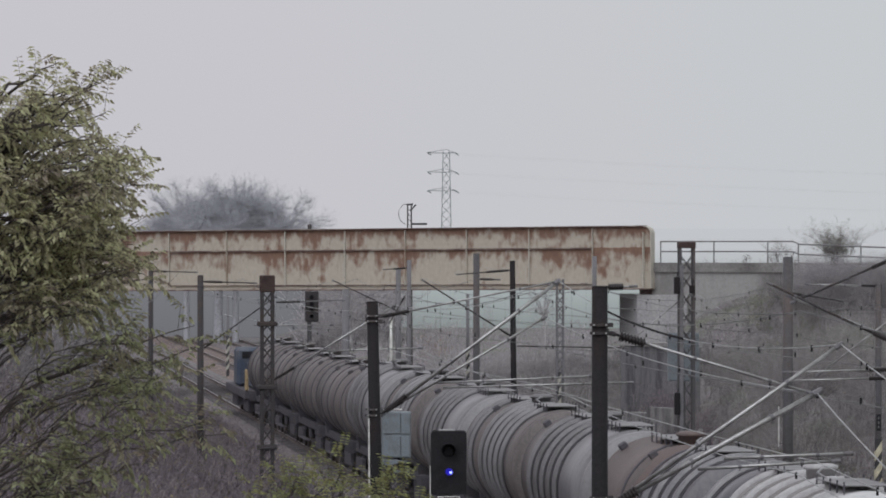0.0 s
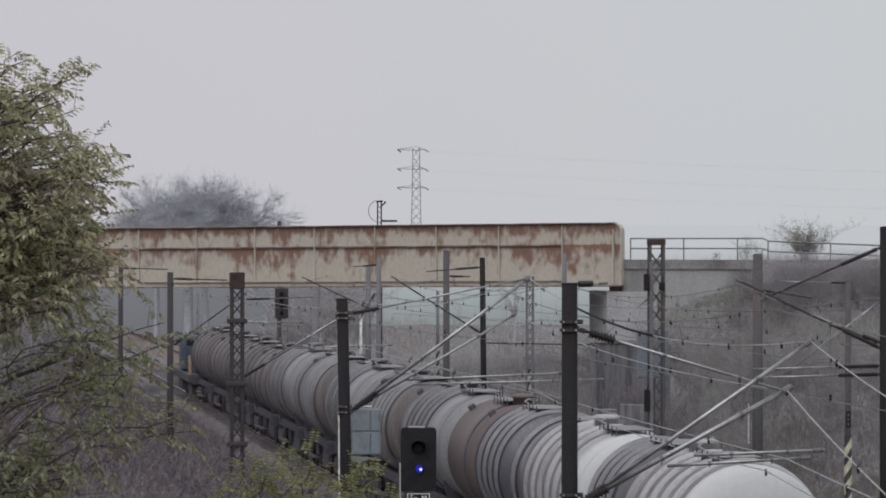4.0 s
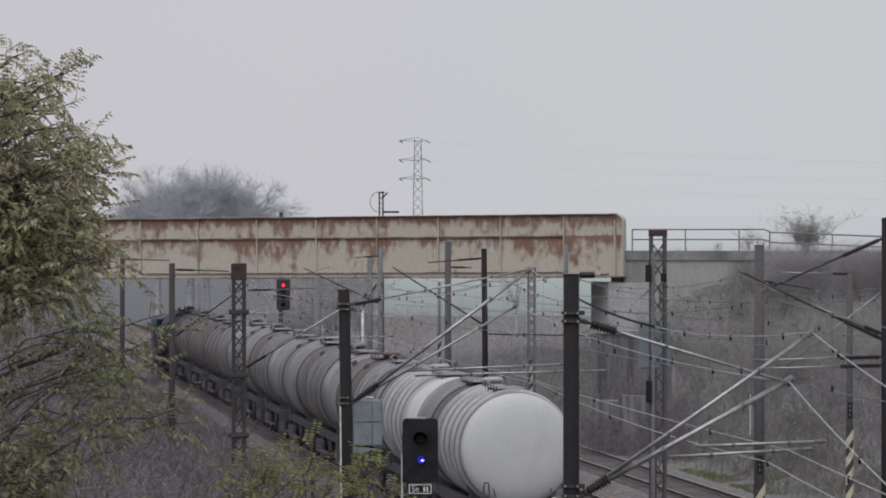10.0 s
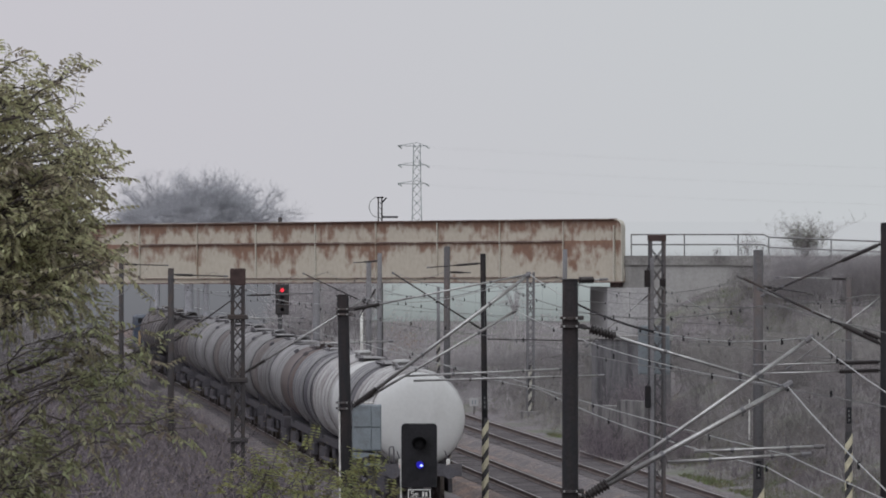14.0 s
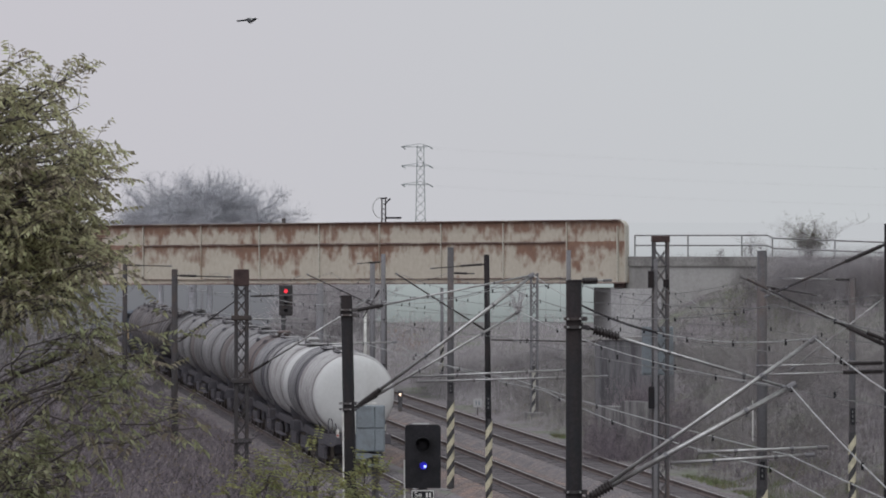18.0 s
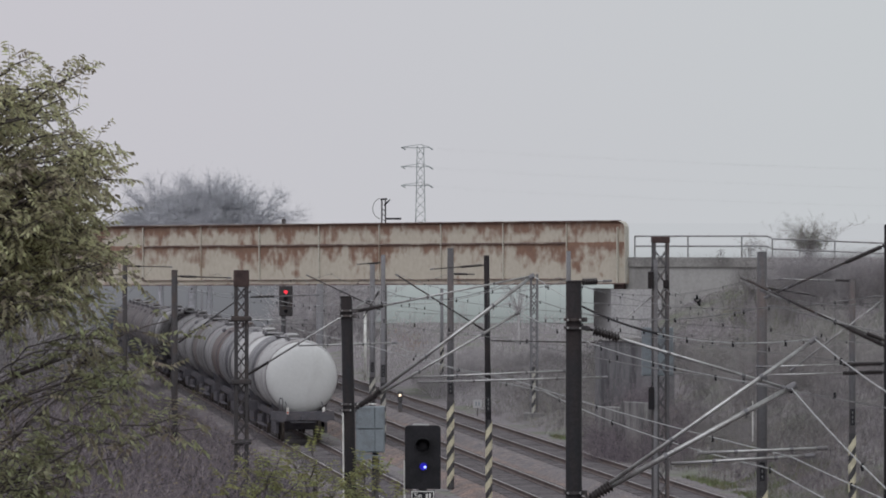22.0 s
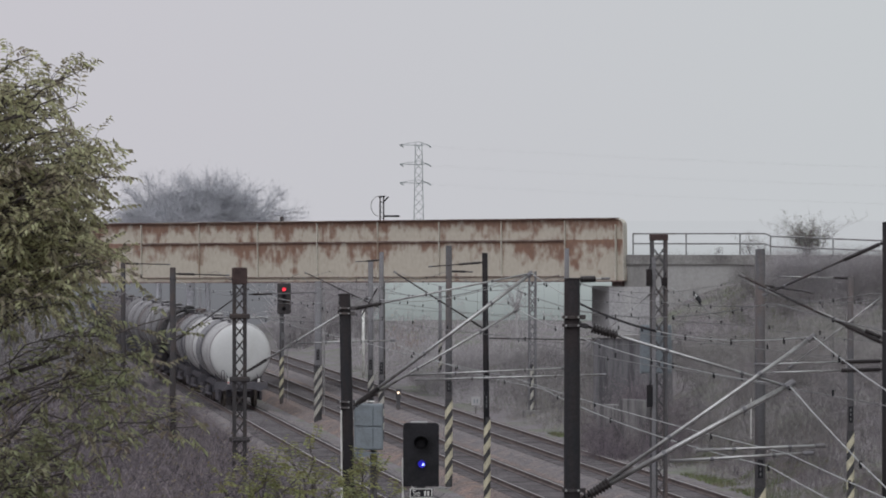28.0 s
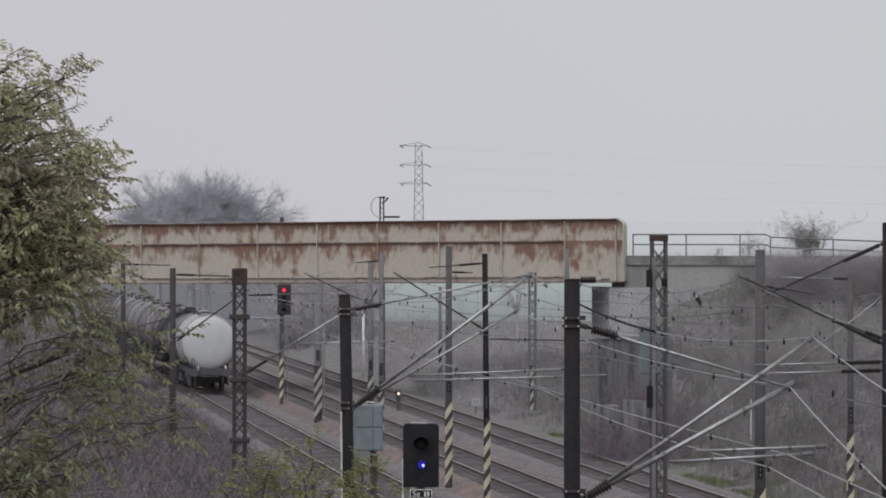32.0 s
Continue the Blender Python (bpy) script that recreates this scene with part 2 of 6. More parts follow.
def build_track(name):
    x0 = TRACK_X[name]
    m = pose(x0, 0, 0, 0, 0, HEAD)
    lo, hi = 20.0, 620.0
    solid("track_bed", Shape().prism([(-2.6, -0.6), (2.6, -0.6), (1.75, -0.2), (-1.75, -0.2)], lo, hi), M[{"middle": "ballast_rusty", "siding": "bed_overgrown"}.get(name, "ballast")],
          "brown-grey stone ballast under the sleepers", "track bed", m, kind="structure")
    s = Shape()
    for i in range(int((330 - 100) / 0.62)):
        y = 100 + i * 0.62
        s.box((-1.3, y, -0.3), (1.3, y + 0.24, -0.165))
    solid("sleepers", s, M["sleeper"], "dark weathered sleepers half sunk in ballast", "sleepers", m, kind="stuff")
    prof = [(-0.07, -0.165), (0.07, -0.165), (0.07, -0.145), (0.012, -0.12), (0.012, -0.05), (0.036, -0.035), (0.036, -0.006), (-0.036, -0.006), (-0.036, -0.035), (-0.012, -0.05), (-0.012, -0.12), (-0.07, -0.145)]
    for side in (-0.7535, 0.7535):
        solid("rail", Shape().prism([(x + side, z) for x, z in prof], lo, hi), M["rail"], "rusty steel running rail", "rail", m, "running rails", "structure")
        solid("rail_head", Shape().prism([(side - 0.03, -0.006), (side + 0.03, -0.006), (side + 0.026, 0.0), (side - 0.026, 0.0)], lo, hi), M["railhead"] if name == "train" else M["rail_worn"],
              "worn bright top of the running rail", "rail", m, kind="structure")


build_ground()
for name in TRACK_X:
    build_track(name)


# ---- road bridge ----
BRIDGE = pose(9.63, 240, 6.0, 0, 0.42, 149.7)  # local x runs to the far end of the span, +y faces the yard
GH, SPAN = 3.28, 38.0


def rust_paint():
    """Cream paint that rusts under the upper edge and under the long stiffener."""
    m = bpy.data.materials.new("rusting_cream_paint")
    m.use_nodes = True
    n, l = m.node_tree.nodes, m.node_tree.links
    b = n["Principled BSDF"]
    b.inputs["Roughness"].default_value = 0.65
    co = n.new("ShaderNodeTexCoord")
    sep = n.new("ShaderNodeSeparateXYZ")
    l.new(co.outputs["Object"], sep.inputs[0])
    h = n.new("ShaderNodeMath")
    h.operation = "DIVIDE"
    h.inputs[1].default_value = GH
    l.new(sep.outputs["Z"], h.inputs[0])
    prone = n.new("ShaderNodeValToRGB")
    stops = ((0.0, 0.25), (0.06, 0.05), (0.25, 0.2), (0.45, 0.42), (0.58, 0.6), (0.655, 0.9), (0.67, 0.32), (0.78, 0.3), (0.88, 0.55), (1.0, 0.95))
    el = prone.color_ramp.elements
    while len(el) < len(stops):
        el.new(0.5)
    for e, (p, v) in zip(el, stops):
        e.position, e.color = p, (v, v, v, 1)
    l.new(h.outputs[0], prone.inputs[0])
    mp = n.new("ShaderNodeMapping")
    mp.inputs["Scale"].default_value = (1, 1, 0.6)
    l.new(co.outputs["Object"], mp.inputs[0])
    total = prone.outputs[0]
    for size, detail, weight in ((0.55, 3.0, 1.7), (2.2, 9.0, 1.45)):
        t = n.new("ShaderNodeTexNoise")
        t.inputs["Scale"].default_value, t.inputs["Detail"].default_value, t.inputs["Roughness"].default_value = size, detail, 0.6
        l.new(mp.outputs[0], t.inputs["Vector"])
        a = n.new("ShaderNodeMath")
        a.operation = "MULTIPLY_ADD"
        l.new(t.outputs["Fac"], a.inputs[0])
        a.inputs[1].default_value = weight
        l.new(total, a.inputs[2])
        total = a.outputs[0]
    fac = n.new("ShaderNodeMapRange")
    fac.interpolation_type = "SMOOTHSTEP"
    fac.inputs["From Min"].default_value, fac.inputs["From Max"].default_value = 1.80, 2.36
    l.new(total, fac.inputs["Value"])
    fine = n.new("ShaderNodeTexNoise")
    fine.inputs["Scale"].default_value, fine.inputs["Detail"].default_value = 5.0, 6.0
    l.new(mp.outputs[0], fine.inputs["Vector"])
    paint = n.new("ShaderNodeMix")
    paint.data_type = "RGBA"
    paint.inputs["A"].default_value, paint.inputs["B"].default_value = (0.545, 0.505, 0.435, 1), (0.385, 0.328, 0.26, 1)
    l.new(fine.outputs["Fac"], paint.inputs["Factor"])
    rust = n.new("ShaderNodeMix")
    rust.data_type = "RGBA"
    rust.inputs["A"].default_value, rust.inputs["B"].default_value = (0.30, 0.175, 0.115, 1), (0.135, 0.072, 0.057, 1)
    l.new(fine.outputs["Fac"], rust.inputs["Factor"])
    mix = n.new("ShaderNodeMix")
    mix.data_type = "RGBA"
    l.new(fac.outputs[0], mix.inputs["Factor"])
    l.new(paint.outputs["Result"], mix.inputs["A"])
    l.new(rust.outputs["Result"], mix.inputs["B"])
    l.new(mix.outputs["Result"], b.inputs["Base Color"])
    bp = n.new("ShaderNodeBump")
    bp.inputs["Strength"].default_value, bp.inputs["Distance"].default_value = 0.3, 0.02
    l.new(fac.outputs[0], bp.inputs["Height"])
    l.new(bp.outputs[0], b.inputs["Normal"])
    return m


M["girder"] = rust_paint()
M["flange"] = mat("rusted_flange", (0.16, 0.11, 0.10), 0.85, other=(0.32, 0.27, 0.23), size=1.5, amount=0.5)
M["cream"] = mat("stained_cream_steel", (0.52, 0.49, 0.43), 0.7, other=(0.33, 0.25, 0.19), size=1.2, amount=0.45, streak=3)
M["underside"] = mat("dark_underside", (0.12, 0.115, 0.115), 0.85, size=1.5)
M["fascia"] = mat("grey_parapet_concrete", (0.25, 0.24, 0.23), 0.9, other=(0.16, 0.15, 0.145), size=1.8, amount=0.5, streak=3)
M["railing"] = mat("grey_railing_paint", (0.25, 0.25, 0.255), 0.6, other=(0.19, 0.175, 0.17), size=0.4, bump=0.05)
STIFF = [3.56 + 3.9 * i for i in range(8)]


def rounded_web(s, x0, x1, y0, y1, r=0.4):
    pts = [(x0, 0.0)] + [(x0 + r - r * math.cos(a), GH - r + r * math.sin(a)) for a in [i * math.pi / 12 for i in range(7)]] + [(x1, GH), (x1, 0.0)]
    return s.prism(pts, y0, y1)


def build_bridge():
    br = thing("road_bridge", "cream steel plate-girder road bridge streaked with rust", "bridge", BRIDGE)
    near = part("girder", rounded_web(Shape(), 0.0, STIFF[0], -0.06, 0.0), M["girder"], br, "cream painted web plate with rust runs")
    for a, b in zip(STIFF, STIFF[1:] + [SPAN]):
        part("web_panel", Shape().box((a + 0.002, -0.06, 0.0), (b - 0.002, 0.0, GH)), M["girder"], near)
    for x in STIFF:
        part("stiffener", Shape().box((x - 0.025, 0.0, 0.2), (x + 0.025, 0.11, GH - 0.06)), M["cream"], near, "cream upright stiffener")
    part("end_stiffener", Shape().box((0.42, 0.0, 0.0), (0.47, 0.2, GH - 0.3)), M["cream"], near)
    for a, b in zip(STIFF, STIFF[1:]):
        part("rib", Shape().box((a + 0.04, 0.0, 2.12), (b - 0.04, 0.13, 2.19)), M["flange"], near, "rust-brown long stiffener")
        part("panel_edge", Shape().box((a + 0.04, 0.0, 0.20), (b - 0.04, 0.10, 0.25)), M["flange"], near)
    part("top_flange", Shape().box((0.42, -0.28, GH), (SPAN, 0.22, GH + 0.06), 0.015), M["flange"], near, "dark rusted top flange")
    part("bottom_flange", Shape().box((0.0, -0.28, -0.07), (SPAN, 0.24, 0.0), 0.015), M["flange"], near)
    end = Shape()
    r = 0.4
    pts = [(-0.012, 0.0)] + [(r - (r + 0.012) * math.cos(a), GH - r + (r + 0.012) * math.sin(a)) for a in [i * math.pi / 12 for i in range(7)]]
    inner = [(r - (r - 0.02) * math.cos(a), GH - r + (r - 0.02) * math.sin(a)) for a in [i * math.pi / 12 for i in range(7)]][::-1] + [(0.02, 0.0)]
    end.prism(pts + inner, -0.32, 0.12)
    part("end_plate", end, M["cream"], near, "cream rounded end plate")
    dx, dy = 5.4, -7.2
    far = part("girder", rounded_web(Shape(), dx, SPAN + dx, dy, dy + 0.06), M["girder"], br)
    part("top_flange", Shape().box((dx + 0.4, dy - 0.2, GH), (SPAN + dx, dy + 0.25, GH + 0.06)), M["flange"], far)
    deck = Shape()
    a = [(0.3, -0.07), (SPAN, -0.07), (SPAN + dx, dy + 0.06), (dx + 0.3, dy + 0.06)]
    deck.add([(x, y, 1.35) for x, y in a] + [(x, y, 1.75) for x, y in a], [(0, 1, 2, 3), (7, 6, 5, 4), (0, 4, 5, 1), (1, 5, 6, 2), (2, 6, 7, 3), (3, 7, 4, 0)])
    part("deck", deck, M["underside"], br, "dark grey concrete deck slab")
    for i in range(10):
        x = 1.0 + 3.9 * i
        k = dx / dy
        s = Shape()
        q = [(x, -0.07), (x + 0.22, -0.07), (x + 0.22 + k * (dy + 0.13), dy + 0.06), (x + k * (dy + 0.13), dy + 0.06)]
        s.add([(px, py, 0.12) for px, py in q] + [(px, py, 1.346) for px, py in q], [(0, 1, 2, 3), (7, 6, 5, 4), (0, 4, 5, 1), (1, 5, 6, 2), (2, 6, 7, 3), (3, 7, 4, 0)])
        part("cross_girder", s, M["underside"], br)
    part("bearing", Shape().box((0.15, -0.5, -0.32), (0.75, 0.05, -0.07), 0.03), M["capred"], br, "rusty bearing block")

    # abutment by the far track, with its wing wall carrying the road on
    ab = thing("abutment", "grey stained concrete abutment with a long wing wall", "abutment", kind="structure")
    e = Vector((-0.863, 0.505, 0))
    t = Vector((-LEAN, 1, 0)).normalized()
    c = Vector((9.63, 240, 0))

    def slab(points, z0, z1):
        k = len(points)
        return Shape().add([(p.x, p.y, z0) for p in points] + [(p.x, p.y, z1) for p in points],
                           [tuple(range(k))[::-1], tuple(range(k, 2 * k))] + [(i, (i + 1) % k, k + (i + 1) % k, k + i) for i in range(k)])

    front = c + e * 0.9
    part("bearing_wall", slab([front, front + t * 6.4, front + t * 6.4 - e * 3, front - e * 3], -1, 5.66), M["concrete_lifted"], ab, "concrete face beneath the bearings, coloured lighter against shade")
    wing = c - e * 0.02 + t * 0.35
    part("wing_wall", slab([wing, wing - e * 75, wing - e * 75 + t * 1.2, wing + t * 1.2], -1, 6.86), M["concrete"], ab, "grey concrete wing wall with pale stains")
    cap = wing - t * 0.14
    part("parapet", slab([cap, cap - e * 75, cap - e * 75 + t * 1.6, cap + t * 1.6], 6.86, 7.36), M["fascia"], ab, "dark grey parapet beam")
    far_ab = c + e * 37.2
    part("far_bearing_wall", slab([far_ab, far_ab + t * 10, far_ab + t * 10 + e * 8, far_ab + e * 8], -1, 5.5), M["concrete_lifted"], ab)

    # low retaining wall at the foot of the bank, in cast bays
    rw = thing("retaining_wall", "dark low retaining wall stub with pale lime streaks", "wall", kind="structure")
    a, b = Vector((6.2, 183, 0)), Vector((7.9, 179.6, 0))
    d = (b - a).normalized()
    side = Vector((-d.y, d.x, 0))
    bays = 2
    length = (b - a).length / bays
    for i in range(bays):
        p, q = a + d * (length * i + 0.01), a + d * (length * (i + 1) - 0.01)
        part("wall_bay", slab([p, q, q + side * 0.5, p + side * 0.5], -1, 1.5 + 0.25 * (i % 2)), M["pale_conc"], rw)

    # stained wall that closes the cutting beside the far track
    sw = thing("cutting_wall", "tall concrete cutting wall darkened by seeping water", "wall", kind="structure")
    a, b = Vector((6.75, 203, 0)), Vector((9.6, 198.5, 0))
    d = (b - a).normalized()
    side = Vector((-d.y, d.x, 0))
    for i in range(3):
        p, q = a + d * ((b - a).length / 3 * i + 0.008), a + d * ((b - a).length / 3 * (i + 1) - 0.008)
        part("wall_bay", slab([p, q, q + side * 0.6, p + side * 0.6], -1, 3.75), M["seeping"], sw)
    part("coping", slab([a - side * 0.08, b - side * 0.08, b + side * 0.7, a + side * 0.7], 3.754, 3.93), M["concrete"], sw, "grey coping slab")

    # railings on the wing wall
    base = wing + t * 0.1
    for k, (a, b, drop) in enumerate(((0.58, 8.4, 0.0), (8.7, 30.0, 0.045))):
        rl = thing("railing", "grey tubular steel railing on the parapet", "railing", group="parapet railings")
        z = lambda d: max(7.6, 8.355 - drop * (d - 8.7)) if k else 8.5
        for low in (0.02, 0.55):
            p, q = base - e * a, base - e * b
            part("rail_tube", Shape().tube((p.x, p.y, z(a) - low), (q.x, q.y, z(b) - low), 0.042, n=6), M["railing"], rl)
        if not k:
            p, q = base - e * 8.4, base - e * 8.72
            for low in (0.02, 0.55):
                part("rail_link", Shape().tube((p.x, p.y, 8.5 - low), (q.x, q.y, 8.36 - low), 0.04, n=6), M["railing"], rl)
        count = 6 if k else 2
        for i in range(count + 1):
            d = a + (3.6 if k else 3.17) * i
            p = base - e * d
            part("post", Shape().tube((p.x, p.y, 7.3), (p.x, p.y, z(d)), 0.04, n=6), M["railing"], rl)


M["pale_conc"] = mat("lime_streaked_concrete", (0.115, 0.107, 0.111), 0.9, other=(0.25, 0.242, 0.238), size=0.45, amount=0.62, streak=7, bump=0.2)
M["seeping"] = mat("seeping_dark_concrete", (0.17, 0.165, 0.172), 0.9, other=(0.085, 0.082, 0.088), size=0.55, amount=0.6, streak=6, bump=0.2)
build_bridge()

# ---- overhead line ----
# Black of the bands, raised to grey as haze would.
M["band_ground"] = mat("hazed_black_band", (0.065, 0.062, 0.066), 0.8, size=0.4)
def stripes(ob, x, y, r, z0, z1, pitch=0.56, slant=1.7, paint="yellow"):
    """Yellow warning bands that slant round the foot of a post at the thing's origin."""
    n = 10
    part("stripe_ground", Shape().tube((x, y, z0), (x, y, z1), r + 0.006, n=n), M["band_ground"], ob, "dark ground of the warning bands")
    for i in range(int((z1 - z0) / pitch)):
        a = z1 - 0.1 - (i + 1) * pitch
        vs, fs = [], []
        for h in (a + 0.02, a + pitch * 0.58):
            vs += [(x + (r + 0.012) * math.cos(2 * math.pi * k / n), y + (r + 0.012) * math.sin(2 * math.pi * k / n), min(z1, h + slant * (r * math.cos(2 * math.pi * k / n)) + 0.12)) for k in range(n)]
        fs = [(k, (k + 1) % n, n + (k + 1) % n, n + k) for k in range(n)]
        part("stripe", Shape().add(vs, fs), M[paint], ob, "yellow warning band")


def plate_bars(ob, x, y, r, z):
    part("number_plate", Shape().box((x - 0.07, y - r - 0.03, z), (x + 0.07, y - r - 0.012, z + 0.5)), M["black"], ob)
    for i in range(3):
        part("plate_bar", Shape().box((x - 0.02, y - r - 0.038, z + 0.07 + 0.14 * i), (x + 0.015, y - r - 0.031, z + 0.15 + 0.14 * i)), M["faded_mark"], ob)


def pole_mast(x, y, top, r, material, label, striped=True, plate=False, lean=0.0, z1=2.3, base=None):
    # past 180 m the bands take the yellow with haze painted in
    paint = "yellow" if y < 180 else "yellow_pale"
    z0 = ground_z(x, y) if base is None else base
    ob = thing("catenary_mast", label, "mast", pose(x, y, 0), "overhead line masts")
    post = Shape()
    post.tube((lean, 0, z0 - 0.3), (-lean * 0.0, 0, top), r * 1.06, r * 0.94, n=14)
    part("post", post, material, ob, smooth=True)
    part("cap", Shape().lathe([(r * 0.9, top - 0.03), (r * 0.96, top), (r * 0.94, top + 0.012), (r * 0.5, top + 0.02)], 14), material, ob, smooth=True)
    part("footing", Shape().box((-0.35, -0.35, z0 - 0.4), (0.35, 0.35, z0 + 0.06), 0.04), M["pale_conc"], ob, "concrete footing")
    if striped:
        stripes(ob, lean * 0.82, 0, r * 1.06, z0 + 0.1, z1, paint=paint)
    if plate:
        plate_bars(ob, lean * 0.65, 0, r * 1.06, z1 + 0.25)
    return ob


def lattice_mast(x, y, top, w, d, label, cap=0.42, paint="lattice", brackets=True):
    z0 = ground_z(x, y)
    ob = thing("lattice_mast", label, "mast", pose(x, y, 0, 0, 0, 4), "overhead line masts")
    hw, hd = w / 2, d / 2
    for sx in (-1, 1):
        for sy in (-1, 1):
            part("chord", Shape().box((sx * hw - 0.045, sy * hd - 0.045, z0 - 0.2), (sx * hw + 0.045, sy * hd + 0.045, top), 0.01), M[paint], ob)
    n = int((top - z0 - 0.6) / (w * 1.25))
    step = (top - 0.4 - z0) / n
    for i in range(n):
        a, b = z0 + i * step, z0 + (i + 1) * step
        for sy in (-1, 1):
            for p, q in (((-hw, a), (hw, b)), ((hw, a), (-hw, b))):
                part("bracing", Shape().tube((p[0], sy * (hd + 0.03), p[1]), (q[0], sy * (hd + 0.03), q[1]), 0.02, n=4), M[paint], ob)
        for sx in (-1, 1):
            part("side_bracing", Shape().tube((sx * hw, -hd, a), (sx * hw, hd, b), 0.018, n=4), M[paint], ob)
    if cap:
        part("head", Shape().box((-hw - 0.06, -hd - 0.06, top - cap), (hw + 0.06, hd + 0.06, top), 0.02), M["capred"], ob, "rust-red plated head")
    part("footing", Shape().box((-0.45, -0.45, z0 - 0.4), (0.45, 0.45, z0 + 0.3), 0.05), M["pale_conc"], ob, "concrete footing")
    for z in (top * 0.42, top * 0.62, top * 0.83) if brackets else ():
        part("bracket", Shape().box((-hw - 0.12, -hd - 0.1, z), (hw + 0.12, hd + 0.1, z + 0.12), 0.02), M["lattice"], ob)
    return ob


def insulator(ob, p, q, r=0.06):
    p, q = Vector(p), Vector(q)
    length = (q - p).length
    prof = []
    n = max(6, int(length / 0.038))
    for i in range(n):
        z = length * i / n
        prof += [(r * 0.62, z), (r, z + length / n * 0.3), (r * 0.95, z + length / n * 0.5), (r * 0.62, z + length / n * 0.75)]
    prof.append((r * 0.4, length))
    m = Matrix.Translation(p) @ (q - p).to_track_quat("Z", "Y").to_matrix().to_4x4()
    part("insulator", Shape().lathe(prof, 10, m), M["insul"], ob, "ribbed brown insulator", smooth=True)


def local(ob, p):
    return Vector(p) - ob.matrix_world.translation if ob.rotation_euler.z == 0 else ob.matrix_world.inverted() @ Vector(p)


def arm(ob, p, q, r=0.03, ins=0.45, name="arm_tube", material="galv", r_ins=0.0, lead=0.1):
    """A bracket tube from p (at the mast) to q, insulated at its foot."""
    p, q = ob.matrix_world.inverted() @ Vector(p), ob.matrix_world.inverted() @ Vector(q)
    d = (q - p).normalized()
    if ins:
        part("bracket_end", Shape().tube(p, p + d * (lead + 0.02), r * 0.9, n=6), M["iron"], ob)
        part("bracket_clamp", Shape().tube(p + d * lead * 0.5, p + d * lead * 0.75, r * 1.7, n=8), M["lattice"], ob)
        insulator(ob, p + d * lead, p + d * (lead + ins), r_ins or max(0.048, r * 2.0))
        p = p + d * (lead - 0.02 + ins)
    part(name, Shape().tube(p, q, r, n=8), M[material], ob, smooth=True)
    if (q - p).length > 1.2 and r >= 0.018:
        for k in (0.3, 0.74):
            c = p.lerp(q, k)
            part("tube_clamp", Shape().tube(c - d * 0.022, c + d * 0.022, r * 1.28, n=8), M["mast_pale"], ob, "grey clamp on the tube")
            part("clamp_bolt", Shape().tube(c - Vector((0, 0, r * 1.1)), c - Vector((0, 0, r * 2.4)), 0.009, n=5), M["mast"], ob)
    part("end_clamp", Shape().tube(q - d * 0.09, q + d * 0.03, r * 1.35, n=8), M["mast_pale"], ob)


def wire(pts, label="thin bronze overhead wire", r=0.008, sag=0.0, material="wire", clips=0, name="overhead_wire"):
    out = []
    for p, q in zip(pts, pts[1:]):
        p, q = Vector(p), Vector(q)
        for i in range(10):
            k = i / 10
            v = p.lerp(q, k)
            v.z -= sag * 4 * k * (1 - k)
            out.append(v)
    out.append(Vector(pts[-1]))
    ob = thing(name, label, "wire", group="overhead wires")
    part("strand", Shape().path(out, r), M[material], ob)
    for i in range(clips):
        v = out[int((i + 0.5) / clips * (len(out) - 1))]
        part("clip", Shape().box((v.x - 0.014, v.y - 0.014, v.z - 0.06), (v.x + 0.014, v.y + 0.014, v.z + 0.02)), M["black"], ob)
    return ob


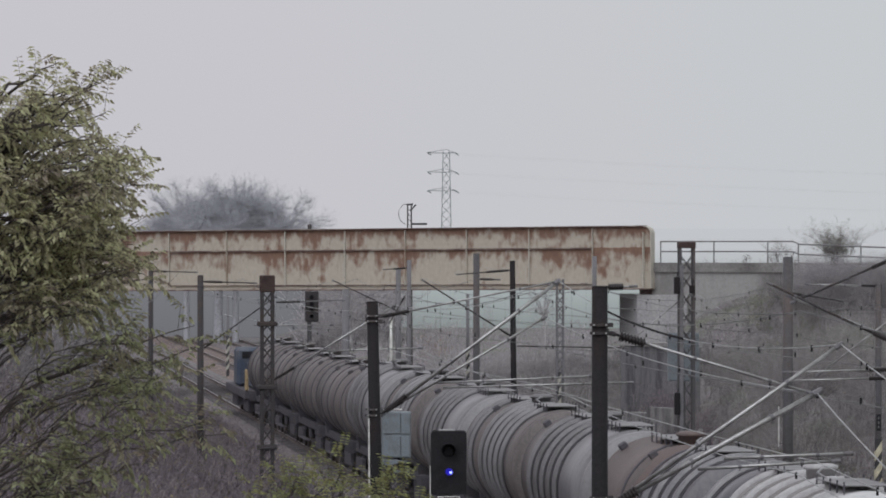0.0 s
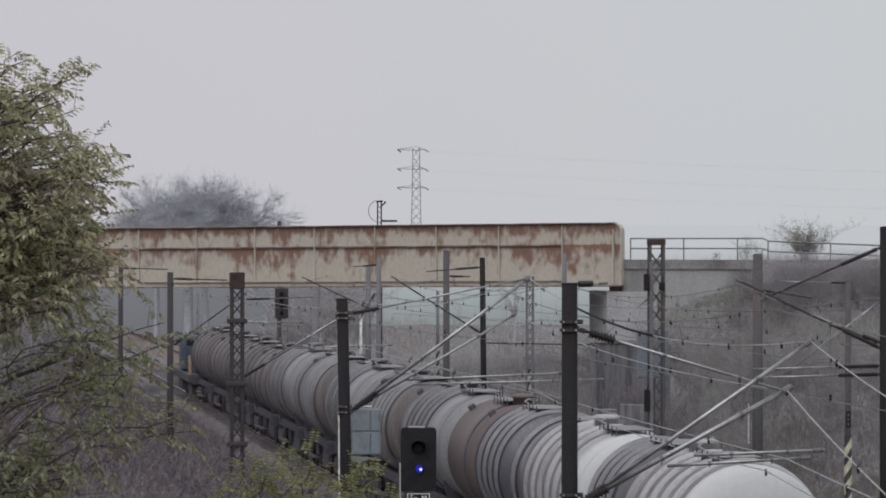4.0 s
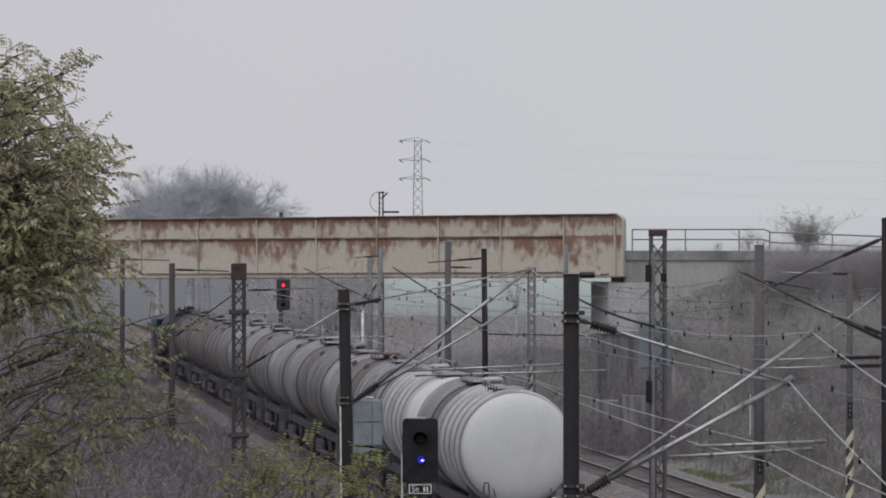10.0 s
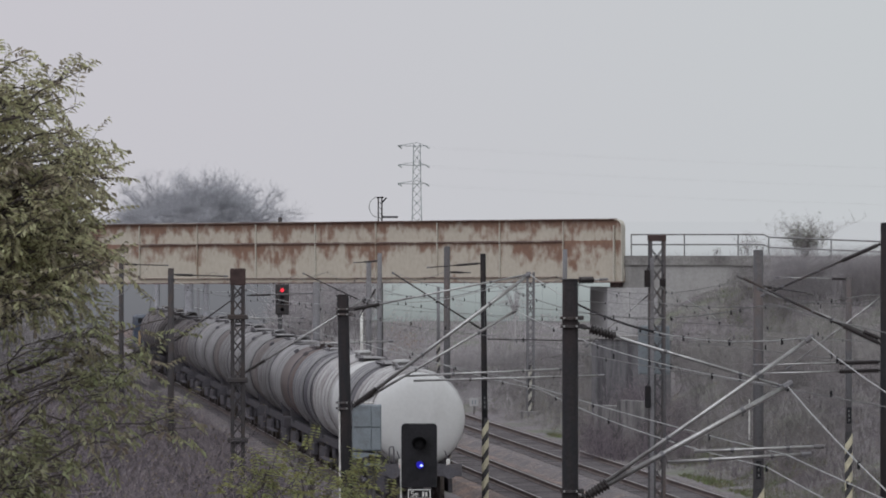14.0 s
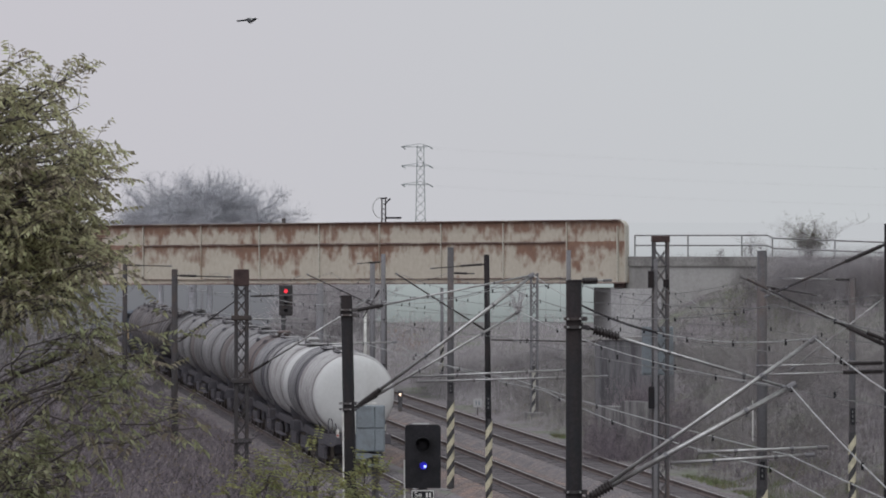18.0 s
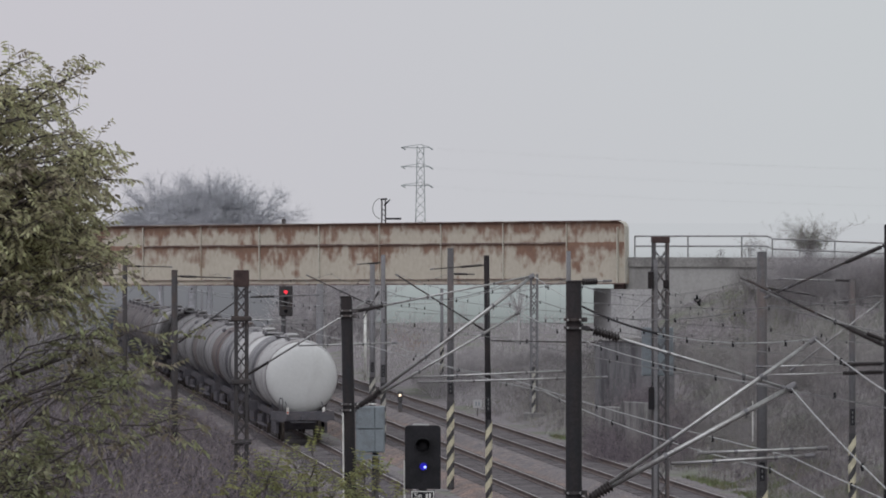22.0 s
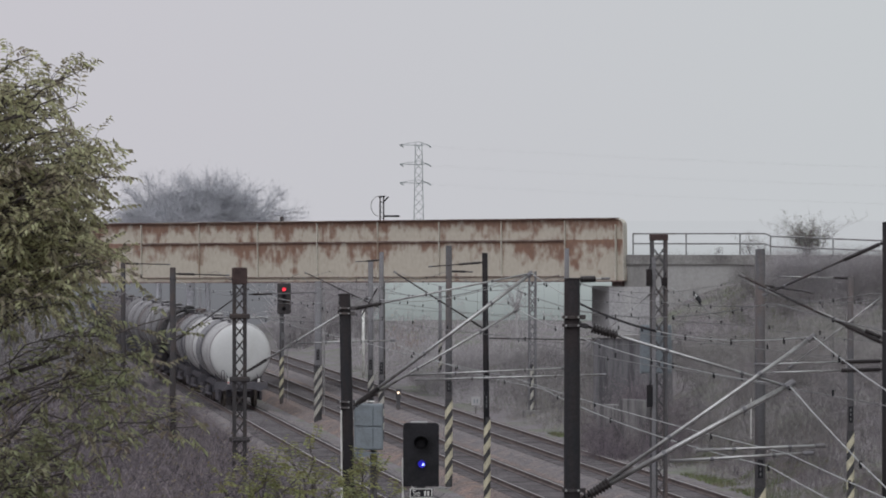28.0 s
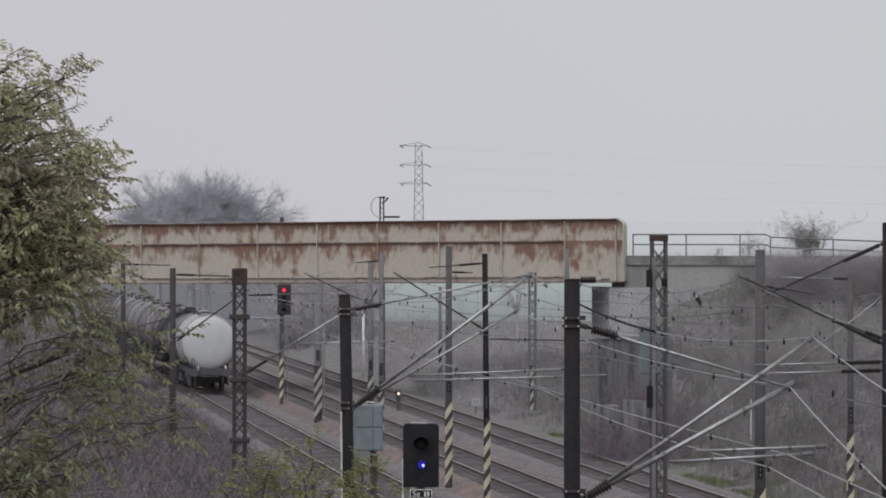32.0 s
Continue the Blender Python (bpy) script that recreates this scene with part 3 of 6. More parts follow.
def masts():
    tall = "dark round steel overhead-line mast beside the siding"
    # masts of the siding
    m1 = pole_mast(1.57, 55, 7.63, 0.102, M["iron"], tall, striped=False)
    arm(m1, (1.62, 55.00, 7.10), (4.20, 55.30, 6.32), 0.018, 0.33, "tie_tube", r_ins=0.066, lead=0.2)
    arm(m1, (1.69, 55.00, 4.96), (4.53, 55.30, 6.93), 0.026, 0.3)
    arm(m1, (1.69, 55.00, 4.96), (4.27, 55.30, 6.36), 0.034, 0.3)
    arm(m1, (3.09, 55.20, 5.54), (4.64, 55.20, 5.60), 0.02, 0, "registration_tube")
    arm(m1, (2.77, 55.20, 5.41), (4.49, 55.20, 5.51), 0.02, 0, "registration_tube")
    for z in (7.055, 7.155, 4.93, 5.05):
        ring = part("collar", Shape().lathe([(0.10, z), (0.122, z), (0.122, z + 0.035), (0.10, z + 0.035)], 14), M["lattice"], m1, "dark steel clamp")
        for sx in (-1, 1):
            part("clamp_bolt", Shape().tube((sx * 0.075, -0.13, z + 0.018), (sx * 0.075, -0.085, z + 0.018), 0.014, n=6), M["galv"], ring, "bright bolt head")
        part("clamp_lug", Shape().box((0.10, -0.03, z - 0.01), (0.165, 0.03, z + 0.045), 0.006), M["lattice"], ring)
    arm(m1, (1.59, 55.00, 7.63), (2.01, 55.20, 7.64), 0.012, 0.2, "feeder_bracket", r_ins=0.045)
    m2 = pole_mast(-1.85, 85, 7.09, 0.115, M["iron"], tall, striped=False, lean=0.16)
    arm(m2, (-1.74, 85.00, 6.81), (1.67, 85.40, 7.49), 0.018, 0.5, "tie_tube")
    arm(m2, (-1.69, 85.00, 4.98), (1.67, 85.40, 7.49), 0.034, 0.5)
    arm(m2, (-1.53, 85.00, 5.08), (1.41, 85.40, 6.80), 0.024, 0.2)
    arm(m2, (-0.66, 85.20, 5.57), (2.32, 85.20, 5.70), 0.02, 0, "registration_tube")
    arm(m2, (-0.52, 85.20, 5.48), (3.05, 85.20, 5.58), 0.02, 0, "registration_tube")
    for z in (4.95, 5.06, 6.72, 6.82):
        ring = part("collar", Shape().lathe([(0.12, z), (0.136, z), (0.136, z + 0.035), (0.12, z + 0.035)], 14), M["mast"], m2, "grey steel clamp")
        for sx in (-1, 1):
            part("clamp_bolt", Shape().tube((sx * 0.08, -0.15, z + 0.018), (sx * 0.08, -0.1, z + 0.018), 0.016, n=6), M["galv"], ring, "bright bolt head")
        part("clamp_lug", Shape().box((0.115, -0.04, z - 0.02), (0.2, 0.04, z + 0.05), 0.008), M["mast"], ring)
    m3 = lattice_mast(-5.04, 112, 7.44, 0.26, 0.26, "dark riveted lattice mast with a rusty head")
    arm(m3, (-4.82, 112.00, 6.77), (-3.14, 112.30, 6.82), 0.014, 0.5, "tie_tube", "mast_pale", r_ins=0.034)
    arm(m3, (-4.87, 112.00, 4.85), (-1.88, 112.30, 6.70), 0.024, 0.5)
    arm(m3, (-3.63, 112.20, 5.56), (-1.22, 112.20, 5.63), 0.02, 0, "registration_tube")
    m4 = pole_mast(-8.37, 140, 7.26, 0.10, M["lattice"], tall, striped=False)
    arm(m4, (-8.29, 140.00, 7.08), (-6.65, 140.30, 7.03), 0.02, 0.5, "tie_tube", "lattice")
    arm(m4, (-8.26, 140.00, 5.02), (-6.03, 140.30, 6.63), 0.022, 0.4, material="lattice")
    arm(m4, (-6.73, 140.20, 5.73), (-4.28, 140.20, 5.73), 0.018, 0, "registration_tube")
    m5 = pole_mast(-12.03, 170, 7.53, 0.095, M["lattice"], tall, striped=False)
    arm(m5, (-11.94, 170.00, 7.25), (-10.30, 170.30, 7.21), 0.02, 0.4, "tie_tube", "lattice")
    # masts between the tracks, with warning bands
    banded = "grey overhead-line mast with yellow and black warning bands"
    mA = pole_mast(0.20, 156, 7.92, 0.115, M["mast"], banded, plate=True, z1=2.65)
    arm(mA, (0.25, 156.00, 7.05), (1.00, 156.20, 7.03), 0.02, 0.45, "tie_tube", "lattice")
    mB = pole_mast(1.34, 145, 7.70, 0.095, M["iron"], banded, plate=True, lean=0.09, z1=2.45)
    arm(mB, (1.29, 145.00, 7.41), (-0.44, 145.20, 7.27), 0.018, 0.7, "tie_tube", "lattice")
    arm(mB, (1.49, 145.00, 4.98), (5.01, 145.20, 4.91), 0.02, 0, "registration_tube", "lattice")
    arm(mB, (1.30, 145.00, 5.29), (-1.56, 145.20, 7.10), 0.024, 0.3, material="lattice")
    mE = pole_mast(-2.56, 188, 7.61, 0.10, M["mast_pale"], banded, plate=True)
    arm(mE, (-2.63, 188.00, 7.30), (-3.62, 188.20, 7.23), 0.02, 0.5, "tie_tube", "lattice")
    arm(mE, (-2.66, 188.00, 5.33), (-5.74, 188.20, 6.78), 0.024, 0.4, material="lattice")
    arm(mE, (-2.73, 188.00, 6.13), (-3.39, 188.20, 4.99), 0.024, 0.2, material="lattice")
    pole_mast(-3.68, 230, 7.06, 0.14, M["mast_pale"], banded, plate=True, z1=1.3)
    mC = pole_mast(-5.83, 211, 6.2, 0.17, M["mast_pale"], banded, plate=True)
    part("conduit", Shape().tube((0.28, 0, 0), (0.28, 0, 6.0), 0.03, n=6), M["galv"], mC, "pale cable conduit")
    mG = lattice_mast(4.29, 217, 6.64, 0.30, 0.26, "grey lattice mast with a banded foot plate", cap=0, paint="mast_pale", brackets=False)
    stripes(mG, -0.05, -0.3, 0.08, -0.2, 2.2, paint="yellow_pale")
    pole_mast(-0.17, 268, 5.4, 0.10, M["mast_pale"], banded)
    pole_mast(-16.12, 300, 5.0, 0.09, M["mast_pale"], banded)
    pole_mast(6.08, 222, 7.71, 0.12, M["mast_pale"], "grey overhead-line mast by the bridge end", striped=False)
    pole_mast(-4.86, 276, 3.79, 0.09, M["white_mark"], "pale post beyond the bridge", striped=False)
    mL = lattice_mast(6.68, 140, 8.31, 0.42, 0.34, "tall grey lattice mast with a rusty head", cap=0.2, paint="mast", brackets=False)
    part("front_channel", Shape().box((-0.24, -0.27, -0.4), (-0.12, -0.225, 7.6), 0.008), M["mast_pale"], mL, "pale grey channel along one chord")
    arm(mL, (6.46, 140.00, 6.49), (4.49, 140.20, 4.86), 0.022, 0, "bracket_tube")
    arm(mL, (6.86, 140.00, 6.79), (8.60, 140.20, 5.68), 0.008, 0, "stay_wire", "wire_pale")
    mR = pole_mast(8.56, 122, 7.86, 0.14, M["mast"], "stout grey-brown mast with a number plate", striped=True, z1=1.45, plate=True)
    rod = part("earth_rod", Shape().tube((-0.25, -0.05, 2.75), (-0.25, -0.05, 3.85), 0.016, n=6), M["white_mark"], mR, "thin white earth rod")
    for z in (2.85, 3.75):
        part("rod_bracket", Shape().tube((-0.25, -0.05, z), (-0.1, 0, z), 0.012, n=5), M["mast"], rod)
    arm(mR, (8.45, 122.00, 6.93), (10.02, 122.20, 6.69), 0.02, 0.4, "tie_tube", "lattice")
    mS = pole_mast(12.44, 138, 7.00, 0.10, M["mast"], banded, plate=True, z1=2.3)
    arm(mS, (12.52, 138.00, 6.96), (10.23, 138.20, 7.01), 0.02, 0.5, "tie_tube")
    mEdge = pole_mast(7.88, 80, 8.42, 0.11, M["iron"], "dark steel mast between the tracks", striped=False)
    arm(mEdge, (7.82, 80.00, 8.08), (5.71, 80.40, 7.14), 0.02, 0.7, "tie_tube", "lattice")
    arm(mEdge, (7.84, 80.00, 6.26), (5.29, 80.40, 7.49), 0.022, 0.7, material="lattice")
    arm(mEdge, (7.84, 80.00, 6.36), (5.64, 80.40, 7.26), 0.02, 0.3)
    arm(mEdge, (7.86, 80.20, 5.97), (5.55, 80.20, 5.91), 0.016, 0.7, "registration_tube", "galv")
    arm(mEdge, (7.86, 80.20, 5.82), (5.62, 80.20, 5.76), 0.016, 0.7, "registration_tube", "galv")
    arm(mEdge, (7.89, 80.10, 7.20), (6.16, 80.30, 5.85), 0.016, 0, "stay_tube")
    # wires of the siding
    wire([(5.31, 28.00, 6.10), (4.53, 55.30, 6.93)], sag=0.28, material="wire_pale", clips=5)
    carrier = [Vector((4.53, 55.30, 6.93)).lerp(Vector((1.67, 85.40, 7.49)), i / 20) - Vector((0, 0, 0.46 * 4 * i / 20 * (1 - i / 20))) for i in range(21)]
    cw = wire([carrier[0], *carrier[2:19:2], carrier[20]], material="wire_pale", clips=7)
    part("line_insulator", Shape().path(carrier[9:17], 0.019, 8), M["iron"], cw, "dark rod insulator in the wire", smooth=True)
    wire([(1.67, 85.40, 7.49), (-1.88, 112.30, 6.70), (-6.03, 140.30, 6.63), (-10.29, 170.00, 6.78)], sag=0.28, material="wire_pale", clips=18)
    wire([(4.61, 28.00, 5.08), (4.24, 55.30, 6.33), (1.41, 85.40, 6.80)], sag=0.2, material="wire_pale", clips=9)
    wire([(5.68, 30.00, 5.28), (4.20, 55.00, 5.51), (1.29, 85.00, 5.54), (-2.02, 112.00, 5.61), (-5.50, 140.00, 5.74), (-9.65, 170.00, 5.72)], sag=0.05, material="wire_pale", clips=14, label="worn contact wire over the siding")
    wire([(5.68, 30.00, 5.05), (3.96, 55.00, 5.36), (1.87, 85.00, 5.32), (-1.32, 112.00, 5.61)], sag=0.12, material="wire_pale", clips=10)
    # wires of the running tracks
    for name, ys in (("train", (30, 80, 122, 156, 188, 235, 290)), ("middle", (40, 95, 145, 190, 230, 290)), ("far", (60, 110, 138, 175, 217, 260, 300))):
        top = [(track_x(name, y) + 0.25 * (-1) ** i, y, 7.0 - 0.004 * max(0, y - 120)) for i, y in enumerate(ys)]
        low = [(track_x(name, y) + 0.25 * (-1) ** i, y, 5.55 - 0.0015 * max(0, y - 120)) for i, y in enumerate(ys)]
        wire(top, sag=0.55, clips=8, r=0.010)
        wire(low, sag=0.06, clips=6, r=0.010, label="contact wire over a running track")
        for i in range(2, 30):
            y = 50 + i * 8.3
            if y > 230:
                break
            for a, b in zip(ys, ys[1:]):
                if a <= y < b:
                    k = (y - a) / (b - a)
                    j = ys.index(a)
                    t, c = Vector(top[j]).lerp(Vector(top[j + 1]), k), Vector(low[j]).lerp(Vector(low[j + 1]), k)
                    t.z -= 0.55 * 4 * k * (1 - k)
                    ob = thing("dropper", "thin vertical dropper with black end clips", "wire", group="droppers")
                    part("strand", Shape().tube(c, t, 0.004, n=4), M["wire"], ob)
                    part("clip", Shape().box((t.x - 0.016, t.y - 0.016, t.z - 0.05), (t.x + 0.016, t.y + 0.016, t.z + 0.03)), M["black"], ob)
                    part("clip", Shape().box((c.x - 0.02, c.y - 0.02, c.z - 0.03), (c.x + 0.02, c.y + 0.02, c.z + 0.08)), M["black"], ob)
    # cross-span wires between masts over the yard
    for p, q in (((-4.87, 112.00, 6.21), (-1.57, 150.00, 5.57)), ((4.42, 150.00, 6.15), (14.64, 150.00, 6.00)), ((-2.10, 200.00, 5.10), (9.90, 200.00, 4.80)), ((6.93, 140.00, 5.35), (14.70, 150.00, 4.88)), ((1.56, 145.00, 4.98), (10.24, 150.00, 4.76)), ((6.71, 138.00, 6.74), (7.42, 120.00, 5.98))):
        wire([p, q], sag=0.15, r=0.008, clips=4, label="cross-span wire over the yard")


masts()

# ---- goods train ----
M["tank_white"] = mat("white_tank_paint", (0.545, 0.542, 0.538), 0.5, other=(0.47, 0.462, 0.455), size=1.6, amount=0.3, streak=2.5, grain=0.02, bump=0.05)
M["tank_light"] = mat("dull_light_tank_paint", (0.42, 0.41, 0.412), 0.42, other=(0.29, 0.272, 0.272), size=1.0, amount=0.5, streak=3, grain=0.06, bump=0.05)
M["tank_stain"] = mat("oil_stained_tank", (0.105, 0.10, 0.112), 0.32, 0.0, 0.5, other=(0.16, 0.15, 0.155), size=0.8, amount=0.4, streak=4, grain=0.08, bump=0.05)
M["tank_grey"] = mat("grimy_grey_tank", (0.18, 0.172, 0.177), 0.42, 0.0, 0.5, other=(0.12, 0.112, 0.112), size=1.0, amount=0.5, streak=3.5, grain=0.08, bump=0.06)
M["tank_brown"] = mat("rust_brown_tank", (0.14, 0.105, 0.098), 0.55, 0.0, 0.4, other=(0.115, 0.097, 0.093), size=0.9, amount=0.5, streak=3, grain=0.1, bump=0.08)
M["tank_dust"] = mat("dusty_brown_grey_tank", (0.16, 0.142, 0.138), 0.6, other=(0.115, 0.10, 0.10), size=0.9, amount=0.5, streak=3.5, grain=0.1, bump=0.08)
M["coil_dark"] = mat("dark_glossy_coil", (0.17, 0.165, 0.175), 0.28, 0.0, 0.6, other=(0.25, 0.24, 0.24), size=0.7, amount=0.45, streak=3, grain=0.06, bump=0.03)
M["tank_pale"] = mat("pale_grey_tank", (0.225, 0.218, 0.223), 0.4, 0.0, 0.5, other=(0.15, 0.143, 0.145), size=1.1, amount=0.45, streak=3.0, grain=0.06, bump=0.05)
# Shade between the heating coils, put into the colour of flat bands.
M["coil_shade"] = mat("painted_coil_shade", (0.05, 0.047, 0.052), 0.7, size=0.5, bump=0.05)
M["coil_shade_pale"] = mat("painted_coil_shade_pale", (0.24, 0.225, 0.222), 0.7, other=(0.17, 0.155, 0.15), size=0.5, bump=0.05)
# Underframe grime, raised and blued to carry the haze round the train.
M["under"] = mat("hazed_underframe_grime", (0.105, 0.10, 0.112), 0.9, 0.0, 0.1, other=(0.12, 0.108, 0.114), size=0.5)
M["wheel"] = mat("wheel_steel", (0.09, 0.075, 0.065), 0.6, 0.4, size=0.3)
M["loco_blue"] = mat("faded_blue_paint", (0.06, 0.075, 0.11), 0.6, other=(0.115, 0.125, 0.145), size=1.0, bump=0.04)
M["tail_red"] = mat("red_reflector", (0.5, 0.05, 0.04), 0.4, size=0.1)


def tank_profile(r, a, b):
    """Dished end, shell, dished end, along the tank's axis from a to b."""
    cap = [(r * math.sin(u) ** 0.75, a + 0.34 * (1 - math.cos(u))) for u in [0.05, 0.3, 0.55, 0.8, 1.05, 1.3, 1.5]]
    return [(q, z) for q, z in cap] + [(r, a + 0.42)], [(r, b - 0.42)] + [(q, a + b - z) for q, z in cap[::-1]]


def coil(r, y, w=0.10, h=0.095):
    """A half-round heating coil round a tank of radius r."""
    return [(r - 0.01, y - w)] + [(r + h * math.sin(a), y - w * math.cos(a)) for a in (0.5, 1.0, 1.57, 2.14, 2.64)] + [(r - 0.01, y + w)]


def tank_wagon(label, bands, rings, r=1.45, axis=2.62, pitch=12.5, straps=(), boxes=(), m=None, hatch=0.5):
    """A bogie tank wagon; origin on the rails at its rear buffers, y forward. bands: paint from the rear end on, each up to a distance;
    rings: (distance, paint) of the heating coils; straps and boxes: distances of flat hoops and of brackets on the shoulder."""
    ob = thing("tank_wagon", label, "wagon", m, "tank wagons of the goods train")
    a, b = 0.75, pitch - 0.6
    turn = Matrix.Translation((0, 0, axis)) @ AXIS_Y
    rear, front = tank_profile(r, a, b)
    n = 56
    part("tank_end", Shape().lathe(rear, n, turn), M[bands[0][1]], ob, "dished rear end of the tank", smooth=True)
    y0 = a + 0.42
    for y1, paint in bands:
        y1 = min(y1, b - 0.42)
        part("tank_shell", Shape().lathe([(r, y0), (r, y1)], n, turn), M[paint], ob, smooth=True)
        y0 = y1
    part("tank_end", Shape().lathe(front, n, turn), M[bands[-1][1]], ob, smooth=True)
    for y, paint in rings:
        hoop = part("heating_coil", Shape().lathe(coil(r, y), n, turn), M[paint], ob, smooth=True)
        # flat band beside each coil, coloured as the coil's shade
        part("weld_seam", Shape().lathe([(r - 0.01, y - 0.42), (r + 0.012, y - 0.415), (r + 0.012, y - 0.105), (r - 0.01, y - 0.10)], n, turn), M["coil_shade_pale" if paint == "tank_light" else "coil_shade"], hoop, "dark band standing in for shade beside a coil")
    for y in straps:
        part("strap", Shape().lathe([(r - 0.01, y - 0.09), (r + 0.03, y - 0.085), (r + 0.03, y + 0.085), (r - 0.01, y + 0.09)], n, turn), M["under"], ob, "dark steel strap")
    top = axis + r
    yh = pitch * hatch
    dome = part("manhole", Shape().lathe([(0.26, top - 0.2), (0.26, top + 0.16), (0.31, top + 0.16), (0.31, top + 0.22), (0.2, top + 0.26)], 18, pose(0, yh, 0)), M[bands[len(bands) // 2][1]], ob, smooth=True)
    part("manhole_bolt", Shape().tube((0.2, yh, top + 0.18), (0.2, yh, top + 0.3), 0.05, n=6), M["galv"], dome)
    for y in boxes:
        part("bracket_box", Shape().box((-0.09, y - 0.13, -0.03), (0.09, y + 0.13, 0.12), 0.02, Matrix.Translation((0, 0, axis)) @ pose(0, 0, 0, 0, -34, 0) @ Matrix.Translation((0, 0, r))), M["under"], ob, "dark bracket on the tank's shoulder")
    # catwalk on the crest, with its short posts and pipes
    for y0, y1 in ((0.17, 0.36), (0.6, 0.8)):
        way = part("walkway", Shape().box((-0.42, pitch * y0, top + 0.07), (0.42, pitch * y1, top + 0.09), 0.005), M["tank_grey"], ob, "grey grid catwalk")
        for i in range(5):
            for x in (-0.41, 0.41):
                y = pitch * (y0 + (y1 - y0) * i / 4)
                part("walkway_leg", Shape().tube((x, y, top - 0.14), (x, y, top + 0.15), 0.016, n=5), M["under"], way)
    pipe = [(-0.2, pitch * 0.36, top + 0.06), (-0.3, pitch * 0.4, top + 0.16), (-0.1, pitch * 0.45, top + 0.2), (0.1, pitch * 0.52, top + 0.13), (0.15, pitch * 0.6, top + 0.1)]
    part("vent_pipe", Shape().path(pipe, 0.022, 6), M["tank_pale"], ob, "grey bent vent pipe")
    for y in (pitch * 0.4, pitch * 0.46, pitch * 0.57):
        part("valve", Shape().tube((0.22, y, top - 0.05), (0.22, y, top + 0.16), 0.045, n=8), M["tank_grey"], ob)
    # frame, ladders, buffers
    for x in (-0.95, 0.95):
        part("sole_bar", Shape().box((x - 0.07, 0.6, 0.95), (x + 0.07, pitch - 0.6, 1.22), 0.01), M["under"], ob)
    for y in (0.55, pitch - 0.67):
        part("headstock", Shape().box((-1.3, y, 0.88), (1.3, y + 0.12, 1.26), 0.01), M["under"], ob)
    for y in (2.2, pitch - 2.2):
        part("saddle", Shape().prism([(-1.05, 1.1), (1.05, 1.1), (1.2, 1.75), (-1.2, 1.75)], y - 0.12, y + 0.12), M["under"], ob)
    for y, d in ((0.55, -1), (pitch - 0.55, 1)):
        for x in (-0.875, 0.875):
            s = Shape().tube((x, y, 1.05), (x, y + d * 0.45, 1.05), 0.09, n=10)
            s.tube((x, y + d * 0.45, 1.05), (x, y + d * 0.5, 1.05), 0.22, n=14)
            part("buffer", s, M["under"], ob)
        part("coupling", Shape().box((-0.06, min(y, y + d * 0.35), 0.92), (0.06, max(y, y + d * 0.35), 1.08), 0.01), M["under"], ob)
    part("centre_sill", Shape().box((-0.25, 0.68, 0.82), (0.25, pitch - 0.68, 1.2), 0.01), M["under"], ob)
    part("air_reservoir", Shape().lathe([(0.05, -0.75), (0.2, -0.68), (0.22, 0.0), (0.2, 0.68), (0.05, 0.75)], 12, Matrix.Translation((-0.62, pitch * 0.45, 0.72)) @ AXIS_Y), M["under"], ob, smooth=True)
    part("brake_rod", Shape().tube((-0.3, 2.6, 0.62), (-0.3, pitch - 2.6, 0.62), 0.035, n=6), M["under"], ob)
    part("drain_valve", Shape().tube((-0.9, pitch * 0.56, 0.55), (-0.9, pitch * 0.56, 1.15), 0.09, n=8), M["under"], ob)
    part("step_board", Shape().box((-1.32, pitch * 0.36, 0.5), (-1.1, pitch * 0.66, 0.54), 0.005), M["under"], ob)
    for yb in (2.3, pitch - 2.3):
        bg = part("bogie", Shape().box((-0.95, yb - 0.2, 0.45), (0.95, yb + 0.2, 0.85), 0.03), M["under"], ob)
        for x in (-1.0, 1.0):
            part("side_frame", Shape().prism([(x - 0.06, 0.35), (x + 0.06, 0.35), (x + 0.06, 0.78), (x - 0.06, 0.78)], yb - 1.25, yb + 1.25), M["under"], bg)
        for yw in (yb - 0.9, yb + 0.9):
            for x in (-0.75, 0.75):
                part("wheel", Shape().lathe([(0.3, -0.07), (0.46, -0.07), (0.49, 0.05), (0.3, 0.07)], 20, Matrix.Translation((x, yw, 0.465)) @ pose(0, 0, 0, 0, 90, 0)), M["wheel"], bg)
    return ob


